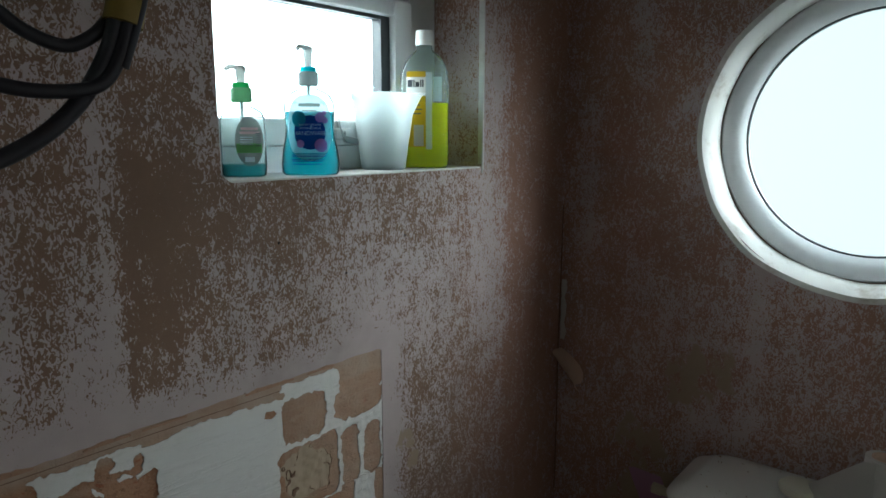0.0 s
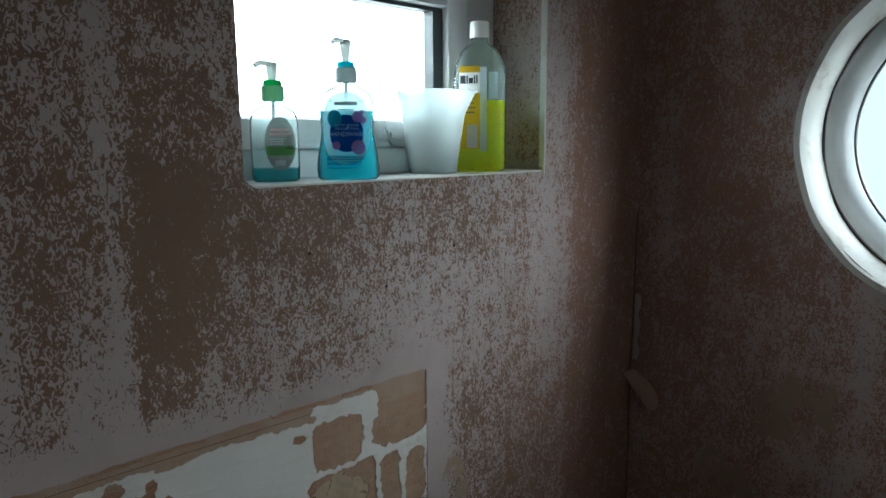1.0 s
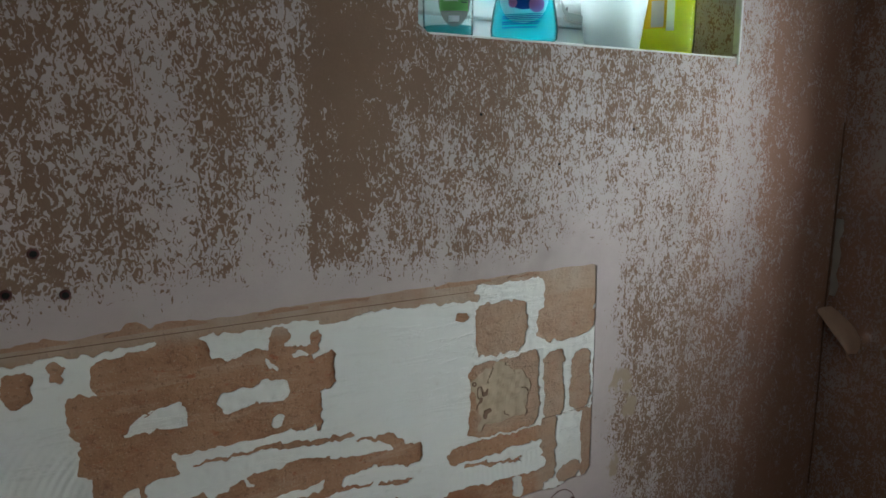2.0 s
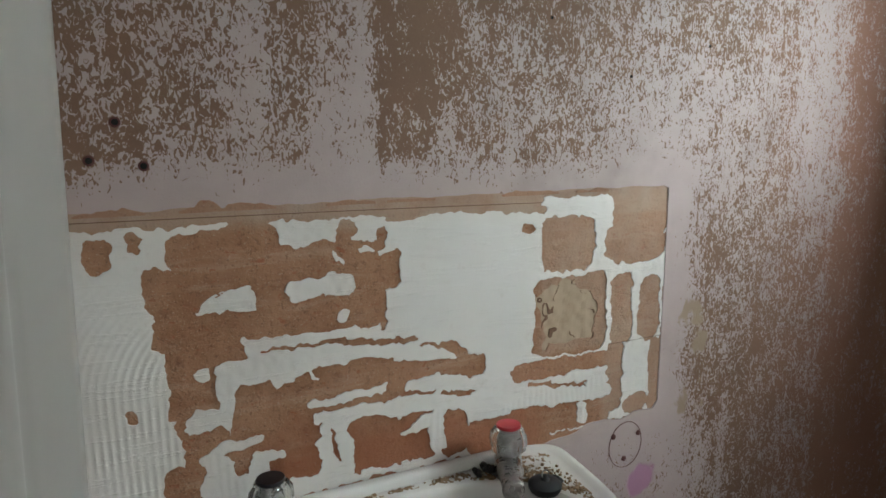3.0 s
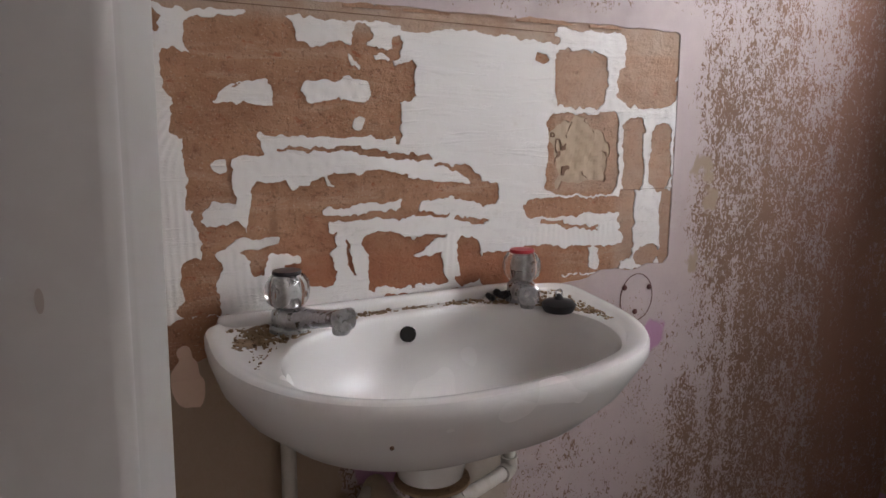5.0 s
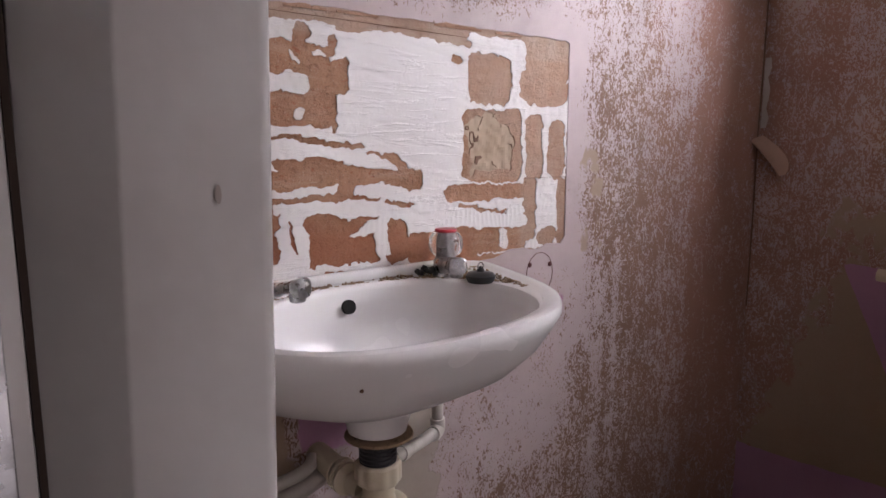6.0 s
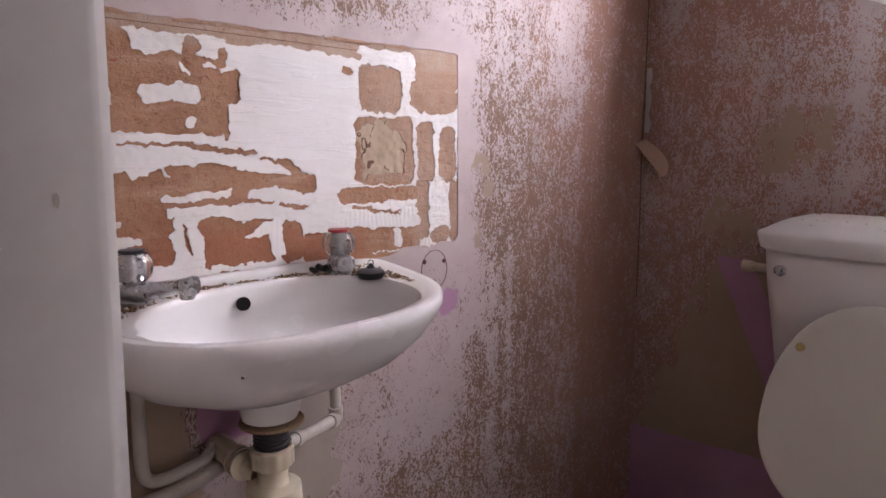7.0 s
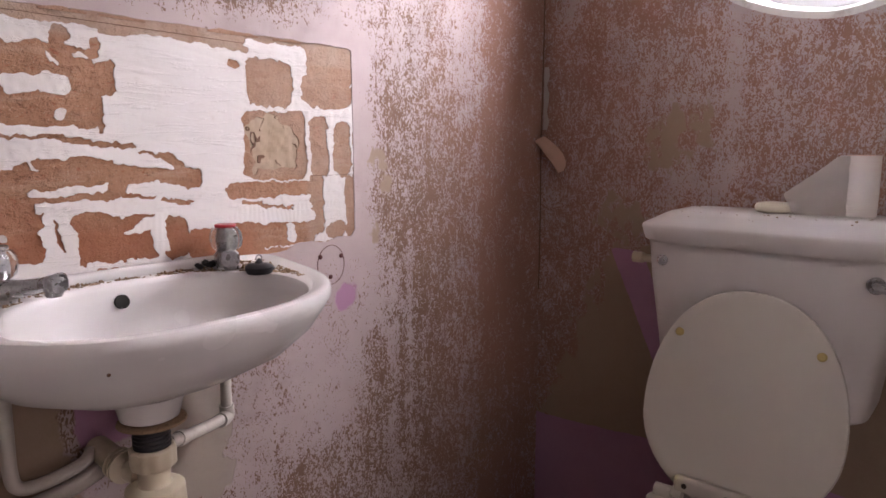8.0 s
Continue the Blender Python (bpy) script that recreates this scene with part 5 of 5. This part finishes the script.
class Bottle:
    """A flattened moulded bottle: rounded rings of the given half widths, swung to face a way."""

    def __init__(self, x, y, profile, flat, turn, power=2.6):
        self.x, self.y, self.profile, self.flat, self.turn, self.power = x, y, profile, flat, turn, power

    def ring(self, r, h, n=40, scale=1.0):
        f = self.flat + (1 - self.flat) * max(0.0, min(1.0, (0.020 - r) / 0.008))
        return superring(self.x, self.y, SZ + h, r * scale, r * f * scale, n, self.power, self.turn)

    def shell(self, scale=1.0, up_to=9.0, base=0.0):
        prof = [(r, h) for r, h in self.profile if h < up_to]
        if up_to < 9:
            prof.append((radius_at(self.profile, up_to), up_to))
        return loft([self.ring(r, max(h, base), scale=scale) for r, h in prof])

    def on_face(self, u, h, off=0.0006):
        """A point of the front: u across in metres, h up."""
        r = radius_at(self.profile, h)
        k = min(abs(u) / r, 0.999)
        depth = r * self.flat * (1 - k ** self.power) ** (1 / self.power) + off
        c, s = math.cos(radians(self.turn)), math.sin(radians(self.turn))
        return (self.x + u * c + depth * s, self.y + u * s - depth * c, SZ + h)

    def oval(self, u, h, ru, rh, off=0.0006, n=28, power=2.0):
        b = bmesh.new()
        rings = [[b.verts.new(self.on_face(u + ru * k / 5 * math.copysign(abs(math.cos(a)) ** (2 / power), math.cos(a)), h + rh * k / 5 * math.copysign(abs(math.sin(a)) ** (2 / power), math.sin(a)), off)) for a in (2 * math.pi * i / n for i in range(n))] for k in range(1, 6)]
        b.faces.new(rings[0])
        for lo, hi in zip(rings, rings[1:]):
            for i in range(n):
                b.faces.new((lo[i], lo[(i + 1) % n], hi[(i + 1) % n], hi[i]))
        return b

    def panel(self, u0, u1, h0, h1, off=0.0006, n=8, slant=0.0):
        b = bmesh.new()
        rows = [[b.verts.new(self.on_face(u0 + (u1 - u0) * i / n + slant * j / n * (i / n), h0 + (h1 - h0) * j / n, off)) for i in range(n + 1)] for j in range(n + 1)]
        for lo, hi in zip(rows, rows[1:]):
            for i in range(n):
                b.faces.new((lo[i], lo[i + 1], hi[i + 1], hi[i]))
        return b

    def text(self, words, u, h, size, off=0.0010):
        curve = bpy.data.curves.new("lettering", "FONT")
        curve.body, curve.size, curve.align_x = words, size, "CENTER"
        ob = bpy.data.objects.new("lettering", curve)
        scene.collection.objects.link(ob)
        mesh = bpy.data.meshes.new_from_object(ob.evaluated_get(bpy.context.evaluated_depsgraph_get()))
        bpy.data.objects.remove(ob)
        b = bmesh.new()
        b.from_mesh(mesh)
        bpy.data.meshes.remove(mesh)
        for v in b.verts:
            v.co = self.on_face(u + v.co.x, h + v.co.y, off)
        return b


def pump(b, parent, z, ring_mat, nozzle_turn, top, collar_mat):
    """Screw collar, coloured ring, stem and press head with a nozzle."""
    collar = []
    for r, h in ((0.0148, z), (0.0155, z + 0.002), (0.0155, z + 0.0195), (0.0140, z + 0.021)):
        collar.append([(b.x + r * (1 + 0.012 * math.cos(24 * a)) * math.cos(a), b.y + r * (1 + 0.012 * math.cos(24 * a)) * math.sin(a), SZ + h) for a in (2 * math.pi * i / 72 for i in range(72))])
    part("collar", loft(collar), collar_mat, parent, "ribbed translucent collar")
    part("lock_ring", lathe([(0.0125, z + 0.0212), (0.0130, z + 0.0225), (0.0122, z + 0.0285)], (b.x, b.y, SZ), 24), ring_mat, parent, "coloured lock ring")
    head = part("pump_head", lathe([(0.0056, z + 0.0277), (0.0060, top - 0.022), (0.0075, top - 0.010), (0.0085, top - 0.002), (0.006, top)], (b.x, b.y, SZ), 20), PUMP, parent, "pale pump head")
    c, s = math.cos(radians(nozzle_turn)), math.sin(radians(nozzle_turn))
    part("nozzle", tube([(b.x - 0.006 * c, b.y - 0.006 * s, SZ + top - 0.003), (b.x + 0.010 * c, b.y + 0.010 * s, SZ + top - 0.0025), (b.x + 0.022 * c, b.y + 0.022 * s, SZ + top - 0.003), (b.x + 0.030 * c, b.y + 0.030 * s, SZ + top - 0.007)], 0.0036, 10), PUMP, head)
    part("dip_tube", tube([(b.x, b.y, SZ + z), (b.x, b.y, SZ + z * 0.5), (b.x + 0.004, b.y, SZ + 0.008)], 0.0028, 8), PUMP, parent)


# soap bottle with a green ring, almost empty
b1 = Bottle(0.605, 0.848, [(0.029, 0.0), (0.0325, 0.003), (0.0335, 0.015), (0.0338, 0.060), (0.0335, 0.085), (0.030, 0.096), (0.022, 0.102), (0.0135, 0.105), (0.0125, 0.111)], 0.62, -30)
soap_1 = thing("soap_dispenser", "clear pump soap bottle with green ring, nearly empty", "soap bottle", "soap dispensers", at=(b1.x, b1.y, SZ))
part("bottle", b1.shell(), THIN_CLEAR, soap_1)
part("soap", b1.shell(0.93, 0.019, 0.001), AQUA, soap_1, "aqua soap at the bottom")
label_1 = part("label", b1.oval(0.0075, 0.053, 0.0210, 0.037), LABEL_GREY, soap_1, "oval grey and green back label")
part("label_band", b1.panel(-0.0115, 0.0255, 0.036, 0.050, 0.0009), LABEL_GREEN, label_1)
part("label_band", b1.panel(-0.0045, 0.0205, 0.070, 0.0735, 0.0010), LABEL_ROSE, label_1)
part("label_band", b1.panel(-0.0065, 0.0225, 0.064, 0.0675, 0.0010), LABEL_ROSE, label_1)
for k in range(4):
    part("print_line", b1.panel(-0.006, 0.012, 0.0585 - 0.0035 * k, 0.0598 - 0.0035 * k, 0.0012), LABEL_PALE, label_1)
for k in range(7):
    part("bar", b1.panel(0.0165, 0.0245, 0.046 + 0.0030 * k, 0.0476 + 0.0030 * k, 0.0012, 3), LABEL_DARK, label_1)
part("label_foot", b1.panel(0.000, 0.014, 0.0225, 0.030, 0.0010), LABEL_PALE, label_1)
pump(b1, soap_1, 0.111, GREEN_RING, 195, 0.164, GREEN_COLLAR)

# blue hand wash
b2 = Bottle(0.704, 0.812, [(0.041, 0.0), (0.0450, 0.004), (0.0458, 0.018), (0.0430, 0.040), (0.0385, 0.062), (0.0375, 0.075), (0.0400, 0.098), (0.0395, 0.112), (0.034, 0.124), (0.024, 0.131), (0.0140, 0.1345), (0.0125, 0.139)], 0.55, -39)
soap_2 = thing("soap_dispenser", "clear pump bottle of bright blue hand wash", "soap bottle", "soap dispensers", at=(b2.x, b2.y, SZ))
part("bottle", b2.shell(), THIN_CLEAR, soap_2)
part("soap", b2.shell(0.93, 0.099, 0.001), BLUE, soap_2, "bright blue liquid soap")
label_2 = part("label", b2.oval(0.0, 0.0665, 0.0240, 0.0265, 0.0007, power=2.1), LABEL_BLUE, soap_2, "blue label with pink spots")
part("label_back", b2.oval(0.0, 0.074, 0.0335, 0.051, 0.0004, power=2.6), LABEL_PALE, soap_2, "pale label backing")
part("brand_bar", b2.panel(-0.0165, 0.0165, 0.1060, 0.1110, 0.0010), COLLAR, soap_2)
part("brand_bar", b2.panel(-0.011, 0.011, 0.0990, 0.1008, 0.0010), COLLAR, soap_2)
part("badge", b2.oval(-0.0165, 0.0875, 0.0105, 0.0125, 0.0010), LABEL_TEAL, soap_2, "teal round badge")
for u, h, r in ((0.016, 0.090, 0.0075), (0.0235, 0.0855, 0.0048), (0.0225, 0.0965, 0.0030), (0.0165, 0.0465, 0.0100), (-0.0150, 0.0490, 0.0058)):
    part("spot", b2.oval(u, h, r, r * 1.05, 0.0011), LABEL_PINK, soap_2, "pink spot")
part("lettering", b2.text("HANDWASH", 0.001, 0.0625, 0.0092), PRINT_WHITE, label_2)
part("lettering", b2.text("ANTIBACTERIAL", 0.001, 0.0715, 0.0046), PRINT_WHITE, label_2)
part("lettering", b2.text("EXTRA HYGIENE", 0.001, 0.0768, 0.0046), PRINT_WHITE, label_2)
for k in range(8):
    part("print_line", b2.panel(-0.029, 0.027 - 0.0014 * k, 0.0335 - 0.0024 * k, 0.0348 - 0.0024 * k, 0.0009), LABEL_BLUE if k % 3 else LABEL_TEAL, soap_2)
pump(b2, soap_2, 0.139, CYAN_RING, 200, 0.199, COLLAR)

# milky jug
jug = thing("measuring_jug", "translucent white plastic measuring jug", "jug", at=(0.905, 0.848, SZ))


def jug_ring(r, h, lip=0.0):
    ring = []
    for i in range(64):
        a = 2 * math.pi * i / 64
        away = math.cos(a - radians(-28))
        rr = r + lip * max(0.0, away) ** 24
        ring.append((0.905 + rr * math.cos(a), 0.848 + rr * math.sin(a), SZ + h + lip * 0.12 * max(0.0, away) ** 24))
    return ring


part("body", loft([jug_ring(0.014, 0.004), jug_ring(0.036, 0.004), jug_ring(0.0385, 0.0), jug_ring(0.041, 0.003), jug_ring(0.0475, 0.050), jug_ring(0.0530, 0.100, 0.004), jug_ring(0.0600, 0.133, 0.016), jug_ring(0.0625, 0.1370, 0.022), jug_ring(0.0615, 0.1380, 0.022), jug_ring(0.0590, 0.1340, 0.016), jug_ring(0.0518, 0.100, 0.004), jug_ring(0.0463, 0.050), jug_ring(0.0395, 0.006), jug_ring(0.014, 0.006)]), MILKY, jug)
ha = radians(150)
hc, hs = math.cos(ha), math.sin(ha)
part("handle", loft([[(0.905 + r * hc - w * hs, 0.848 + r * hs + w * hc, SZ + h) for r, w, h in ((rr, -0.008, hh - 0.006), (rr, 0.008, hh - 0.006), (rr, 0.008, hh + 0.006), (rr, -0.008, hh + 0.006))] for rr, hh in ((0.055, 0.130), (0.068, 0.131), (0.080, 0.129), (0.084, 0.122), (0.0845, 0.095), (0.081, 0.070), (0.072, 0.055), (0.049, 0.050))]), MILKY, jug)

# large bottle of yellow liquid
b3 = Bottle(1.010, 0.838, [(0.043, 0.0), (0.0465, 0.004), (0.0475, 0.020), (0.0475, 0.165), (0.0455, 0.182), (0.040, 0.198), (0.031, 0.212), (0.021, 0.220), (0.0155, 0.224), (0.0150, 0.232)], 0.72, -50, 2.8)
cleaner = thing("cleaner_bottle", "half-full clear bottle of bright yellow liquid", "bottle", at=(b3.x, b3.y, SZ))
part("bottle", b3.shell(), THIN_CLEAR, cleaner)
part("liquid", b3.shell(0.955, 0.124, 0.001), YELLOW, cleaner, "bright yellow liquid")
cap = []
for r, h in ((0.0168, 0.2325), (0.0172, 0.2345), (0.0166, 0.258), (0.0150, 0.2600)):
    cap.append([(b3.x + r * (1 + 0.014 * math.cos(26 * a)) * math.cos(a), b3.y + r * (1 + 0.014 * math.cos(26 * a)) * math.sin(a), SZ + h) for a in (2 * math.pi * i / 78 for i in range(78))])
part("cap", loft(cap), LABEL_WHITE, cleaner, "ribbed white cap")
label_3 = part("label", b3.panel(-0.0335, 0.0030, 0.040, 0.182, 0.0008, 10), LABEL_YELLOW, cleaner, "yellow and white label")
part("label_field", b3.panel(-0.0335, 0.0030, 0.136, 0.171, 0.0011), LABEL_WHITE, label_3, "white label field")
for u0, u1, h1 in ((-0.0315, -0.0220, 0.166), (-0.0205, -0.0180, 0.166), (-0.0165, -0.0090, 0.162), (-0.0075, -0.0050, 0.166), (-0.0035, -0.0010, 0.166)):
    part("brand_bar", b3.panel(u0, u1, 0.1525, h1, 0.0014, 3), LABEL_DARK, label_3, "dark logo block")
part("side_panel", b3.panel(0.0032, 0.0150, 0.036, 0.180, 0.0010), LABEL_PALE, label_3, "pale warning panel")
part("label_photo", b3.panel(-0.0200, -0.0010, 0.042, 0.082, 0.0011), SEAT, label_3)
for k in range(5):
    part("print_line", b3.panel(-0.030, -0.004 - 0.002 * (k % 3), 0.134 - 0.008 * k, 0.1365 - 0.008 * k, 0.0012, 4), LABEL_GREY, label_3)
part("tide_strip", b3.panel(0.0180, 0.0340, 0.126, 0.172, -0.0005), LABEL_PALE, cleaner, "pale strip on the far side")

# ---- loose cables hanging by the door ----
cables = thing("cable_bundle", "grey cables bunched in a yellow sleeve, hanging loose", "cable", at=(0.185, 0.312, 1.60))
CYY = 0.312
part("sleeve", tube([(0.1900, CYY, 1.640), (0.1880, CYY, 1.612), (0.1855, CYY, 1.590), (0.1815, CYY, 1.574)], 0.0096, 18), BRASS, cables, "dark yellow sleeve")
part("drop", tube([(0.192, CYY, CEIL), (0.192, CYY, 2.0), (0.191, CYY, 1.70), (0.190, CYY, 1.638)], 0.0042, 12), SLATE, cables)
part("cable", tube([(0.1790, CYY, 1.580), (0.1740, CYY, 1.562), (0.1600, CYY, 1.538), (0.1420, CYY, 1.520), (0.1220, CYY + 0.002, 1.508), (0.1040, CYY + 0.004, 1.503)], 0.0043, 12), SLATE, cables)
part("cable", tube([(0.1840, CYY - 0.004, 1.580), (0.1770, CYY - 0.004, 1.558), (0.1660, CYY - 0.003, 1.543), (0.1450, CYY - 0.002, 1.5390), (0.1240, CYY, 1.5410), (0.1050, CYY + 0.004, 1.549)], 0.0036, 12), SLATE, cables)
part("cable", tube([(0.1865, CYY + 0.003, 1.580), (0.1830, CYY + 0.003, 1.562), (0.1720, CYY + 0.003, 1.549)], 0.0040, 12), SLATE, cables)
part("cable", tube([(0.1770, CYY + 0.006, 1.576), (0.1690, CYY + 0.007, 1.5675), (0.1560, CYY + 0.007, 1.5615), (0.1400, CYY + 0.007, 1.5660), (0.1270, CYY + 0.007, 1.5750), (0.1080, CYY + 0.006, 1.588)], 0.0034, 12), SLATE, cables)
part("wire", tube([(0.1915, CYY - 0.007, 1.610), (0.1905, CYY - 0.007, 1.590), (0.1850, CYY - 0.007, 1.572), (0.1780, CYY - 0.006, 1.552)], 0.0022, 10), SLATE, cables)
